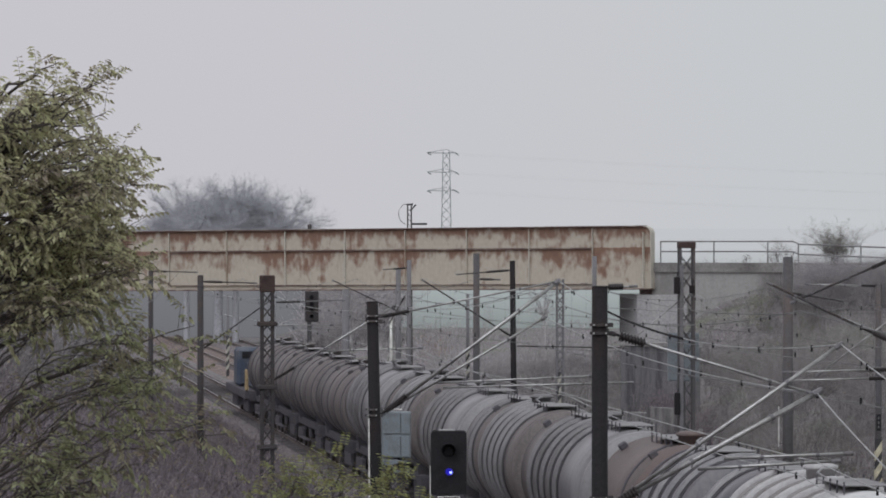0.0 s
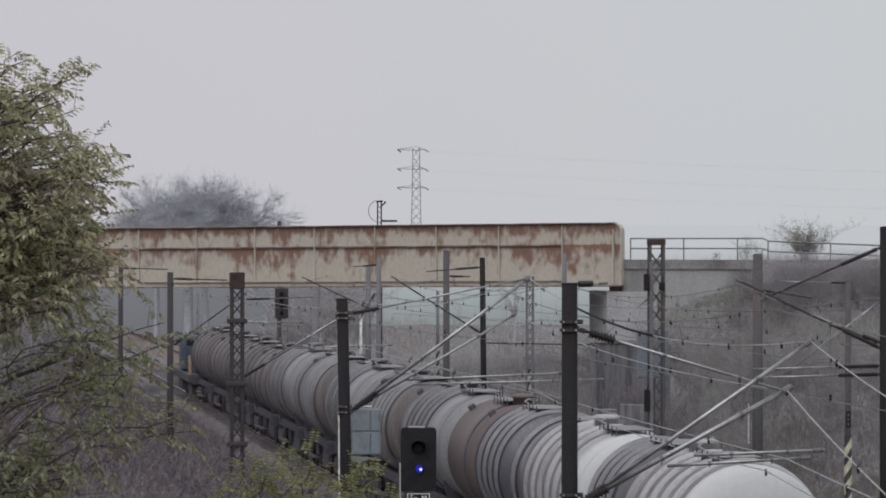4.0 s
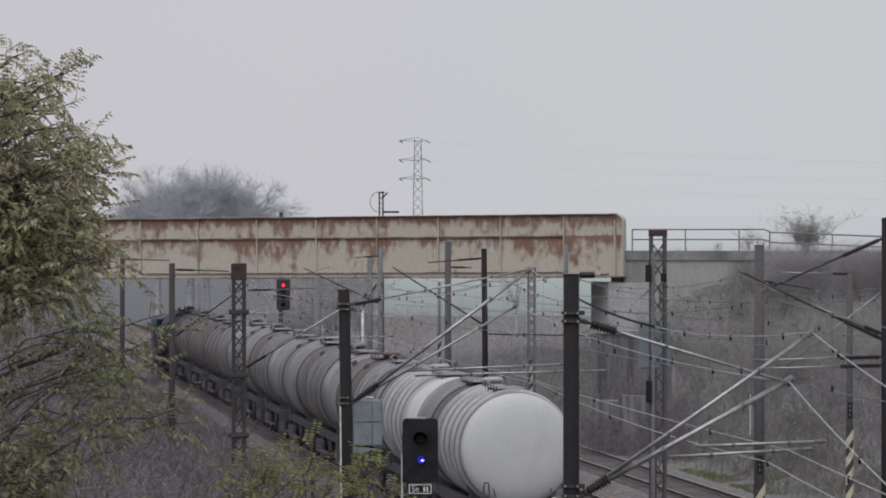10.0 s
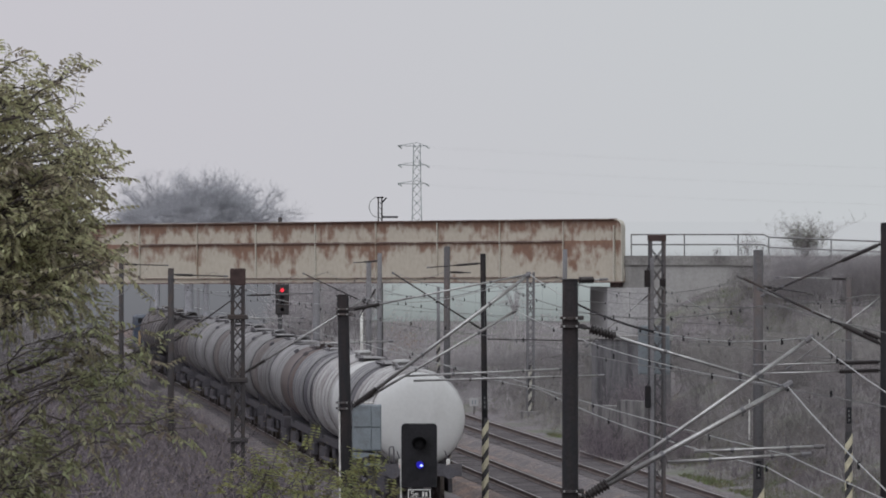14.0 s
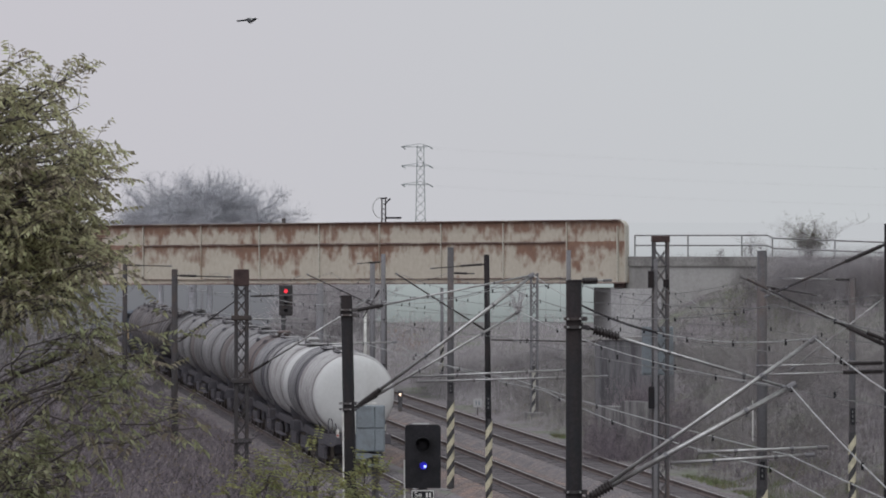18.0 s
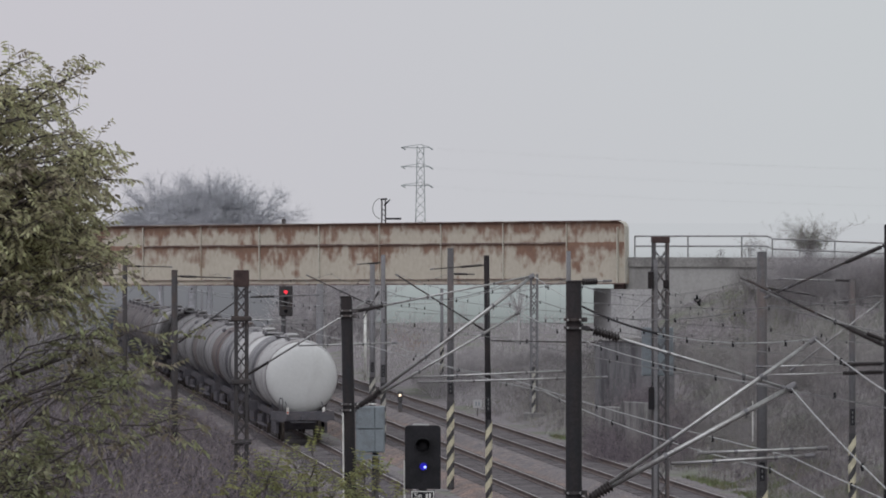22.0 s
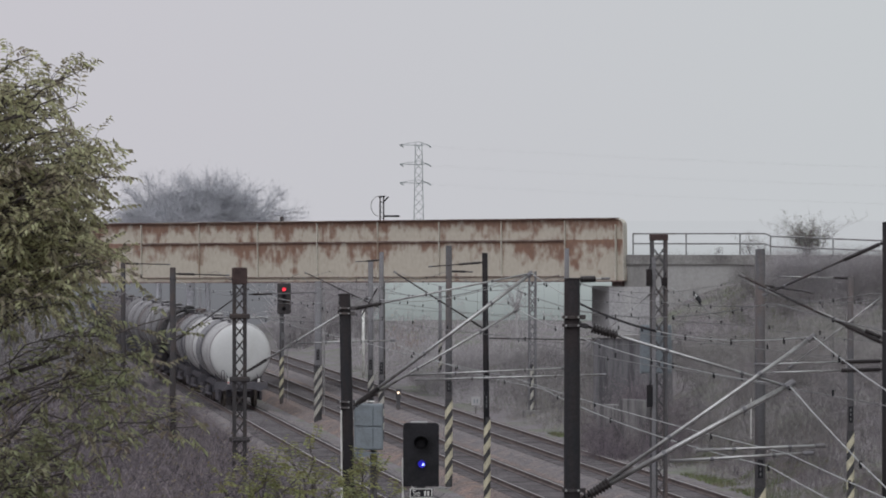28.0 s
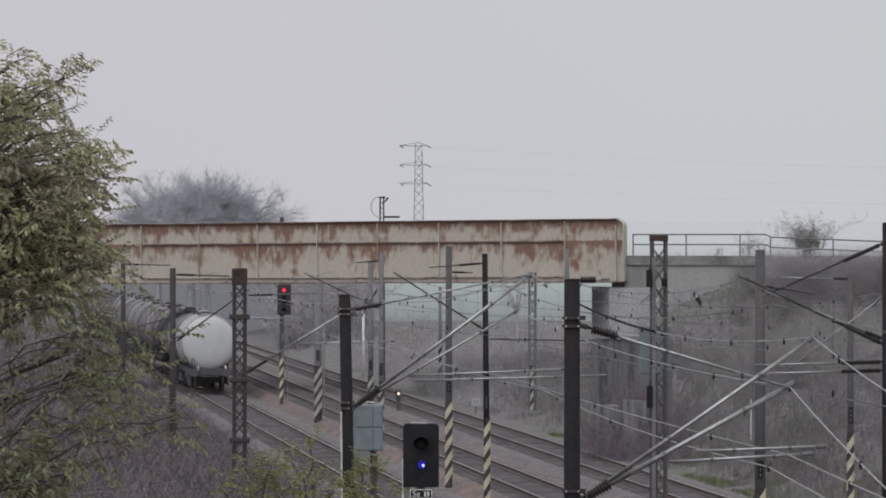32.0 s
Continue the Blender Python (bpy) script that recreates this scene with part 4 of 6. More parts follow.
def end_fittings(ob):
    """Rear handrail hoop, lamp brackets and tail boards of the last wagon."""
    hoop = [(-0.95, 0.5, 1.2), (-0.95, 0.5, 1.72), (-0.92, 0.5, 1.8), (-0.84, 0.5, 1.8), (-0.81, 0.5, 1.72), (-0.81, 0.5, 1.2)]
    part("handrail_hoop", Shape().path(hoop, 0.022, 6), M["under"], ob)
    for x in (-0.62, 0.86):
        lamp = part("tail_board", Shape().box((x - 0.055, 0.38, 1.14), (x + 0.055, 0.46, 1.42), 0.012), M["white_mark"], ob, "white tail marker board")
        part("reflector", Shape().prism([(x - 0.04, 1.19), (x + 0.04, 1.19), (x, 1.27)], 0.372, 0.379), M["tail_red"], lamp, "red reflector")
        part("lamp_bracket", Shape().tube((x, 0.5, 1.38), (x - 0.09, 0.5, 1.66), 0.02, n=5), M["under"], lamp)
    for i, (x, w) in enumerate(((-0.16, 0.1), (-0.04, 0.06), (0.05, 0.05), (0.12, 0.05), (0.2, 0.09))):
        part("lettering_bar", Shape().box((x, 0.843, 2.5), (x + w * 0.8, 0.8485, 2.56)), M["cabinet"], ob)
    part("end_step", Shape().box((-0.5, 0.3, 0.8), (0.5, 0.5, 0.84), 0.01), M["under"], ob)


def locomotive(m):
    ob = thing("diesel_locomotive", "faded blue hood diesel locomotive with a yellow edge", "locomotive", m)
    part("frame", Shape().box((-1.45, 0.6, 0.95), (1.45, 15.5, 1.35), 0.03), M["under"], ob)
    part("rear_hood", Shape().box((-0.95, 1.2, 1.35), (0.95, 7.2, 2.65), 0.12), M["loco_blue"], ob)
    cab = part("cab", Shape().box((-1.4, 7.2, 1.35), (1.4, 9.8, 3.25), 0.15), M["loco_blue"], ob)
    for x in (-0.7, 0.7):
        part("cab_window", Shape().box((x - 0.45, 7.17, 2.72), (x + 0.45, 7.2, 3.05)), M["black"], cab)
    part("front_hood", Shape().box((-0.95, 9.8, 1.35), (0.95, 14.8, 2.65), 0.12), M["loco_blue"], ob)
    part("grille", Shape().box((-0.7, 1.16, 1.7), (0.7, 1.2, 2.6), 0.01), M["black"], ob)
    for x in (-1.35, 1.35):
        part("yellow_edge", Shape().box((x - 0.08, 0.55, 1.36), (x + 0.08, 0.75, 2.35), 0.02), M["yellow_bright"], ob, "yellow corner handrail")
    for yb in (3.6, 12.4):
        bg = part("bogie", Shape().box((-1.2, yb - 1.7, 0.3), (1.2, yb + 1.7, 0.93), 0.04), M["under"], ob)
        for yw in (yb - 1.2, yb + 1.2):
            for x in (-0.75, 0.75):
                part("wheel", Shape().lathe([(0.3, -0.07), (0.5, -0.07), (0.53, 0.05), (0.3, 0.07)], 20, Matrix.Translation((x, yw, 0.5)) @ pose(0, 0, 0, 0, 90, 0)), M["wheel"], bg)
    for x in (-0.875, 0.875):
        part("buffer", Shape().tube((x, 0.6, 1.05), (x, 0.1, 1.05), 0.12, n=12), M["under"], ob)
    return ob


M["yellow_bright"] = mat("orange_yellow_edge", (0.42, 0.31, 0.18), 0.7, size=0.3)
# how far along the track the rear buffers stand, second by second
RUN = [(0, 60.7), (3, 76.8), (6, 93.0), (9, 109.5), (13, 132.8), (17, 155.4), (21, 178.0), (25, 200.7), (28, 218.8), (32, 243.2)]
TRAIN = []


def on_track(s):
    return pose(track_x("train", s), s, 0, 0, 0, HEAD)


def build_train():
    row = lambda y0, step, count, paint: [(y0 + step * i, paint) for i in range(count)]
    end_wagon = tank_wagon("last white tank wagon with tail boards and stained middle", [(1.25, "tank_white"), (7.3, "tank_light"), (20, "tank_stain")],
                           row(1.75, 1.15, 5, "tank_light") + row(9.0, 0.85, 4, "coil_dark"))
    end_fittings(end_wagon)
    white = tank_wagon("white tank wagon with a dark oil-stained front half", [(3.3, "tank_white"), (9.0, "tank_light"), (20, "tank_stain")],
                       row(4.0, 1.2, 5, "tank_light") + row(11.0, 0.8, 1, "coil_dark"), pitch=12.7)
    brown = tank_wagon("rust-brown tank wagon with dark ringed rear and straps", [(5.6, "tank_stain"), (20, "tank_brown")],
                       row(1.5, 1.1, 4, "coil_dark"), pitch=12.9, straps=(5.75, 8.0), boxes=(7.4, 11.6), hatch=0.6)
    grey = tank_wagon("grimy grey tank wagon with a ringed front half", [(4.7, "tank_pale"), (9.5, "tank_grey"), (20, "tank_dust")], row(5.1, 1.15, 5, "tank_grey"), boxes=(11.2,))
    pink = tank_wagon("dusty pinkish-grey tank wagon with dark rings", [(2.6, "tank_dust"), (8.0, "tank_grey"), (20, "tank_dust")], row(2.9, 1.1, 5, "tank_pale") + row(9.6, 0.9, 2, "tank_grey"), boxes=(9.1,))
    dust = tank_wagon("dusty brown-grey tank wagon with boxes on its back", [(20, "tank_dust")], [], r=1.38, axis=2.42, pitch=13.5, straps=(1.5, 4.4, 7.2, 10.0, 12.6), boxes=(4.1, 9.6))
    order = [(end_wagon, 12.5, 0), (white, 12.7, 0), (brown, 12.9, 0), (grey, 12.5, 0), (pink, 12.5, 0), (grey, 12.5, 1), (pink, 12.5, 1), (grey, 12.5, 1), (dust, 13.5, 0), (dust, 13.5, 1), (dust, 13.5, 1), (dust, 13.5, 1)]
    off = 0.0
    for ob, pitch, again in order:
        TRAIN.append((copy_thing(ob, Matrix()) if again else ob, off))
        off += pitch
    TRAIN.append((locomotive(Matrix()), off))


build_train()

# ---- plants ----
M["bark"] = mat("dark_bark", (0.095, 0.08, 0.075), 0.9, size=0.2, bump=0.3)
# Robinia leaf colours are raised past natural leaves, with the haze's paleness put in.
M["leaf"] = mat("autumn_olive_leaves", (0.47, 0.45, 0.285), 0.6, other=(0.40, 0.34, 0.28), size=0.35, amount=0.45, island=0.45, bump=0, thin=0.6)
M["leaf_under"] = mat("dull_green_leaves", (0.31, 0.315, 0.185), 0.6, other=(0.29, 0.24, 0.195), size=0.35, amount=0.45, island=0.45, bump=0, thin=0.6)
M["leaf_green"] = mat("yellow_green_leaves", (0.31, 0.31, 0.135), 0.6, other=(0.22, 0.235, 0.115), size=0.25, amount=0.5, island=0.4, bump=0, thin=0.6)
M["twig"] = mat("bare_brush_twigs", (0.235, 0.215, 0.222), 0.9, other=(0.178, 0.168, 0.158), size=4.0, amount=0.5, island=0.65, bump=0)
M["twig_dark"] = mat("dark_brush_twigs", (0.17, 0.144, 0.163), 0.9, other=(0.21, 0.182, 0.182), size=2.0, amount=0.5, island=0.75, bump=0)
M["twig_dry"] = mat("dry_stalks", (0.328, 0.312, 0.30), 0.9, other=(0.255, 0.228, 0.236), size=5.0, amount=0.5, island=0.45, bump=0)
# Twigs and brush round and past the bridge: haze is put into their colour.
M["twig_far"] = mat("hazed_bare_twigs", (0.50, 0.50, 0.535), 0.95, other=(0.46, 0.46, 0.49), size=3.0, island=0.08, bump=0)
M["twig_mist"] = mat("hazed_grey_brown_brush", (0.42, 0.395, 0.405), 0.95, other=(0.36, 0.33, 0.335), size=3.0, island=0.3, bump=0)
M["dead_leaf"] = mat("withered_leaves", (0.26, 0.20, 0.11), 0.8, other=(0.17, 0.15, 0.085), size=0.8, island=0.5, bump=0)
M["pale_leaf"] = mat("bleached_leaves", (0.45, 0.40, 0.33), 0.8, other=(0.36, 0.30, 0.22), size=0.6, island=0.3, bump=0)
M["sage_leaf"] = mat("grey_green_leaves", (0.27, 0.275, 0.22), 0.8, other=(0.21, 0.205, 0.175), size=0.4, island=0.4, bump=0)
# Reddish leaves paled towards the haze beyond the bridge.
M["rust_leaf"] = mat("hazed_rusty_leaves", (0.36, 0.25, 0.20), 0.8, other=(0.31, 0.24, 0.21), size=0.6, island=0.3, bump=0)
M["grass"] = mat("short_wet_grass", (0.15, 0.18, 0.085), 0.8, other=(0.20, 0.18, 0.12), size=1.5, amount=0.5, island=0.4, bump=0)

rng = np.random.default_rng(7)


def fill(name, vs, fs, material):
    """A mesh from arrays of corners and of faces with equally many corners."""
    me = bpy.data.meshes.new(name)
    k = fs.shape[1]
    me.vertices.add(len(vs))
    me.vertices.foreach_set("co", vs.astype(np.float32).ravel())
    me.loops.add(fs.size)
    me.loops.foreach_set("vertex_index", fs.astype(np.int32).ravel())
    me.polygons.add(len(fs))
    me.polygons.foreach_set("loop_start", np.arange(len(fs), dtype=np.int32) * k)
    me.polygons.foreach_set("loop_total", np.full(len(fs), k, dtype=np.int32))
    me.update(calc_edges=True)
    me.materials.append(material)
    return me


def unit(v):
    return v / np.maximum(np.linalg.norm(v, axis=-1, keepdims=True), 1e-9)


def sticks(name, p, q, r0, r1, material, n=3):
    """One mesh of many thin tapered sticks from p to q."""
    p, q = np.asarray(p, float), np.asarray(q, float)
    r0, r1 = np.broadcast_to(r0, len(p)), np.broadcast_to(r1, len(p))
    d = unit(q - p)
    ref = np.where(np.abs(d[:, 2:3]) > 0.9, np.array([[1.0, 0, 0]]), np.array([[0, 0, 1.0]]))
    s = unit(np.cross(d, ref))
    t = np.cross(d, s)
    ring = []
    for c, r in ((p, r0), (q, r1)):
        for k in range(n):
            a = 2 * math.pi * k / n
            ring.append(c + (s * math.cos(a) + t * math.sin(a)) * r[:, None])
    vs = np.stack(ring, 1).reshape(-1, 3)
    base = (np.arange(len(p)) * 2 * n)[:, None]
    fs = np.concatenate([base + np.array([[k, (k + 1) % n, n + (k + 1) % n, n + k]]) for k in range(n)])
    return fill(name, vs, fs, material)


def blades(name, c, d, up, length, width, material):
    """One mesh of many small leaves: centre c, along d, with folded halves."""
    c, d = np.asarray(c, float), unit(np.asarray(d, float))
    side = unit(np.cross(d, np.asarray(up, float)))
    nrm = np.cross(side, d)
    length, width = np.broadcast_to(length, len(c))[:, None], np.broadcast_to(width, len(c))[:, None]
    a, b = c - d * length / 2, c + d * length / 2 - nrm * length * 0.12
    l, r = c + side * width / 2 + nrm * width * 0.18, c - side * width / 2 + nrm * width * 0.18
    vs = np.stack([a, l, b, r], 1).reshape(-1, 3)
    k = (np.arange(len(c)) * 4)[:, None]
    fs = np.concatenate([k + np.array([[0, 1, 2]]), k + np.array([[0, 2, 3]])])
    return fill(name, vs, fs, material)


def wander(a, b, n, amount):
    """A crooked line of n + 1 points from a to b."""
    a, b = np.asarray(a, float), np.asarray(b, float)
    k = np.linspace(0, 1, n + 1)[:, None]
    out = a + (b - a) * k + rng.normal(0, amount, (n + 1, 3)) * np.linalg.norm(b - a) * np.sin(k * math.pi)
    return out


def leafy_tree(label, foot, head, boughs, leaf_mat, leaf=0.036, per=12, leaves_per_m=42, name="robinia_tree", spread=0.075, trunk_r=0.09, droop=0.5, bough_r=0.016):
    """A trunk from foot to head, crooked boughs to the given tips, twigs with drooping feathered leaves round the outer part of each bough."""
    ob = thing(name, label, "tree", Matrix.Translation(foot))
    foot, head = np.array(foot), np.array(head)
    line = wander(foot, head, 8, 0.02)
    P0, P1, R0, R1 = [], [], [], []

    def limb(pts, ra, rb):
        for i in range(len(pts) - 1):
            u, v = i / (len(pts) - 1), (i + 1) / (len(pts) - 1)
            P0.append(pts[i]), P1.append(pts[i + 1]), R0.append(ra + (rb - ra) * u), R1.append(ra + (rb - ra) * v)

    limb(line, trunk_r, trunk_r * 0.35)
    C, D = [], []
    for tip, dense in boughs:
        tip = np.array(tip)
        base_z = tip[2] - 0.45 * np.linalg.norm(tip[:2] - head[:2]) - 0.1
        k = min(0.97, max(0.15, (base_z - foot[2]) / (head[2] - foot[2])))
        start = foot + (head - foot) * k
        length = np.linalg.norm(tip - start)
        b = wander(start, tip, 7, 0.035)
        b[:, 2] += np.sin(np.linspace(0, 1, 8) * math.pi) * 0.10 * length
        limb(b, bough_r * (0.55 if dense > 0.43 else 1.15), 0.003)
        n = max(3, int(length * leaves_per_m * dense))
        for i in range(n):
            u = 0.25 + 0.75 * math.sqrt(rng.random())
            j = min(6, int(u * 7))
            p = b[j] + (b[j + 1] - b[j]) * (u * 7 - j)
            dirn = unit((tip - start) * 0.7 / length + rng.normal(0, 0.7, 3) + np.array([0, 0, 0.1]))
            e = p + dirn * spread * (0.3 + rng.random())
            limb([p, e], 0.0022, 0.0014)
            ax = unit(dirn + rng.normal(0, 0.35, 3) - np.array([0, 0, droop]))
            q = e
            for s in range(per):
                if s % 2 == 0 and s:
                    ax = unit(ax - np.array([0, 0, 0.09 * droop]))
                    q = q + ax * leaf * 0.55
                side = unit(np.cross(ax, [0.15, 0.1, 1.0])) * (1 if s % 2 else -1)
                C.append(q + side * leaf * 0.45), D.append(side + ax * 0.7 - np.array([0, 0, 0.55]) + rng.normal(0, 0.18, 3))
            limb([e, q], 0.0013, 0.0009)
    C, D = np.array(C) - foot, np.array(D)
    part("trunk", sticks("trunk", np.array(P0) - foot, np.array(P1) - foot, R0, R1, M["bark"], 5), None, ob, "dark crooked trunk and boughs")
    part("crown", blades("crown", C, D, rng.normal(0, 0.5, (len(C), 3)) + [0, 0, 1], leaf * rng.uniform(0.75, 1.25, len(C)), leaf * 0.42 * rng.uniform(0.8, 1.2, len(C)), leaf_mat), None, ob, "crown of small feathered olive leaves")
    return ob


def crown_edge(z):
    """How far the robinia's crown reaches towards the tracks at the height z."""
    return float(np.interp(z, (6.2, 6.6, 7.0, 7.3, 7.6, 7.74, 7.86, 8.02, 8.17, 8.29, 8.38, 8.55, 8.69, 8.83, 8.96, 9.16, 9.3),
                           (-1.75, -1.75, -1.85, -1.80, -1.85, -2.25, -2.07, -1.97, -2.08, -2.24, -2.11, -2.06, -2.12, -2.32, -2.24, -2.25, -2.75)))


def robinia_boughs():
    """Tips of leafy boughs that fill the crown out to its edge, with gaps between tiers."""
    out = []
    for i in range(215):
        z = rng.uniform(7.72, 9.1)
        edge = crown_edge(z) - 0.06
        x = edge - (edge + 3.05) * rng.random() ** 1.3
        y = rng.uniform(27.7, 29.3)
        if noise.noise((x * 2.6, y * 0.6, z * 3.6 + 5)) > -0.17:
            out.append(((x, y, z), 0.48 if z < 8.75 else 0.32))
    # thin leader above the crown
    out += [((-2.60, 28.5, 9.27), 0.04), ((-2.70, 28.3, 9.20), 0.05), ((-2.27, 28.0, 9.14), 0.5), ((-2.36, 28.2, 9.12), 0.5)]
    return out


def under_boughs():
    """Boughs of the lower tree: a few long crooked ones with leaves towards their tips, and short leafy ones near its stem."""
    out = [(tip, 0.40) for tip in ((-1.72, 28.2, 7.62), (-1.60, 28.4, 7.52), (-1.78, 28.0, 7.30), (-1.66, 28.3, 7.02), (-1.55, 28.5, 6.93), (-1.95, 28.1, 6.78), (-2.2, 28.3, 7.45), (-2.05, 28.0, 7.15))]
    for i in range(105):
        z = rng.uniform(6.3, 7.75)
        edge = crown_edge(z) - 0.1
        x = edge - (edge + 2.9) * rng.random() ** 0.8
        if noise.noise((x * 2.2, 3.0, z * 3.2)) > 0.0:
            out.append(((x, rng.uniform(27.8, 29.0), z), 0.5))
    return out


def brush(name, label, spots, height, material, stems=9, twigs=7, r=0.012, droop=0.25, leaves=0, lean=0.35, leaf_mat="dead_leaf", leaf=0.05, kind="stuff", category="brush"):
    """Clumps of bare branching stems at the given spots."""
    spots = np.array(spots)
    n = len(spots) * stems
    foot = np.repeat(spots, stems, 0) + rng.normal(0, 0.25, (n, 3)) * [1, 1, 0]
    h = np.repeat(height if np.ndim(height) else np.full(len(spots), height), stems) * rng.uniform(0.45, 1.1, n)
    P0, P1, R0, R1 = [], [], [], []
    tilt = rng.normal(0, lean, (n, 3)) * [1, 1, 0]
    here = foot - [0, 0, 0.15]
    joints = [here]
    for k in range(4):
        nxt = here + (tilt * (0.4 + 0.25 * k) + rng.normal(0, 0.12, (n, 3)) + [0, 0, 1]) * (h / 4)[:, None]
        P0.append(here), P1.append(nxt), R0.append(np.full(n, r * (1.15 - k * 0.25))), R1.append(np.full(n, r * (0.9 - k * 0.23)))
        here = nxt
        joints.append(here)
    C = []
    for k in range(twigs):
        j = rng.integers(1, 4, n)
        u = rng.random(n)[:, None]
        a = np.stack(joints, 0)
        base = a[j, np.arange(n)] * (1 - u) + a[np.minimum(j + 1, 4), np.arange(n)] * u
        dirn = unit(rng.normal(0, 1, (n, 3)) * [1, 1, 0.35] + [0, 0, 0.75])
        ln = (h * rng.uniform(0.10, 0.28, n))[:, None]
        mid = base + dirn * ln
        end = mid + unit(dirn + rng.normal(0, 0.5, (n, 3)) + [0, 0, droop]) * ln * 0.8
        P0 += [base, mid]
        P1 += [mid, end]
        R0 += [np.full(n, r * 0.45), np.full(n, r * 0.35)]
        R1 += [np.full(n, r * 0.35), np.full(n, r * 0.15)]
        C += [mid, end]
    ob = thing(name, label, category, kind=kind)
    part("brush_stems" if kind else "branchwork", sticks("stems", np.concatenate(P0), np.concatenate(P1), np.concatenate(R0), np.concatenate(R1), M[material]), None, ob)
    if leaves:
        c = np.concatenate(C)
        c = c[rng.integers(0, len(c), leaves)] + rng.normal(0, 0.05, (leaves, 3))
        part("brush_leaves" if kind else "foliage", blades("leaves", c, rng.normal(0, 1, (leaves, 3)), rng.normal(0, 1, (leaves, 3)), leaf, leaf * 0.6, M[leaf_mat]), None, ob)
    return ob


def scatter(n, y0, y1, fx0, fx1, power=1.0):
    """Ground spots between two lines beside the tracks."""
    out = []
    for i in range(n):
        y = y0 + (y1 - y0) * rng.random() ** power
        a, b = fx0(y), fx1(y)
        x = a + (b - a) * rng.random()
        out.append((x, y, ground_z(x, y)))
    return out


def dome_tree(name, label, foot, height, width, density, material, seed, low=0.33):
    """A broad bare crown: boughs from a short trunk out to a low dome, each ending in a fan of twigs."""
    g = np.random.default_rng(seed)
    k0 = width / 15
    kr = max(k0 * 0.65, 0.25)
    P0, P1, R0, R1 = [np.array([0, 0, -0.5])], [np.array([0, 0, height * (low + 0.07)])], [0.03 * width], [0.02 * width]
    for i in range(int(density * 12)):
        a, up = g.uniform(0, 2 * math.pi), g.uniform(0.0, 1.0)
        rad = math.sqrt(1 - up ** 3 * 0.98) * g.uniform(0.55, 1.0) ** 0.5
        tip = np.array([width / 2 * rad * math.cos(a), width / 2 * rad * math.sin(a), height * (low + 0.09 + (0.88 - low) * up * g.uniform(0.7, 1.0))])
        start = np.array([0, 0, height * g.uniform(low, low + 0.17)])
        k = np.linspace(0, 1, 7)[:, None]
        b = start + (tip - start) * k + np.array([0, 0, height * 0.07]) * np.sin(k * math.pi) + g.normal(0, 0.22 * k0, (7, 3)) * np.sin(k * math.pi)
        for j in range(6):
            P0.append(b[j]), P1.append(b[j + 1]), R0.append(k0 * (0.1 - 0.016 * j)), R1.append(k0 * (0.09 - 0.0155 * j))
        for j in range(60 if width > 5 else 34):
            u = g.uniform(0.3, 1.0) * 6
            m = min(5, int(u))
            p = b[m] + (b[m + 1] - b[m]) * (u - m)
            d = unit(unit(tip - start) * 0.8 + g.normal(0, 0.7, 3) * [1.25, 1.25, 0.55])
            q = p + d * g.uniform(0.4, 1.3) * k0
            P0.append(p), P1.append(q), R0.append(0.022 * kr), R1.append(0.014 * kr)
            e = q + unit(d + g.normal(0, 0.6, 3)) * g.uniform(0.3, 0.8) * k0
            P0.append(q), P1.append(e), R0.append(0.014 * kr), R1.append(0.008 * kr)
    ob = thing(name, label, "tree", Matrix.Translation(foot))
    P0, P1, R0, R1 = map(np.array, (P0, P1, R0, R1))
    main = R0 > 0.05 * k0
    part("trunk", sticks("trunk", P0[main], P1[main], R0[main], R1[main], M[material], 5), None, ob)
    part("crown", sticks("crown", P0[~main], P1[~main], R0[~main], R1[~main], M[material]), None, ob, "crown of fine leafless twigs")
    return ob


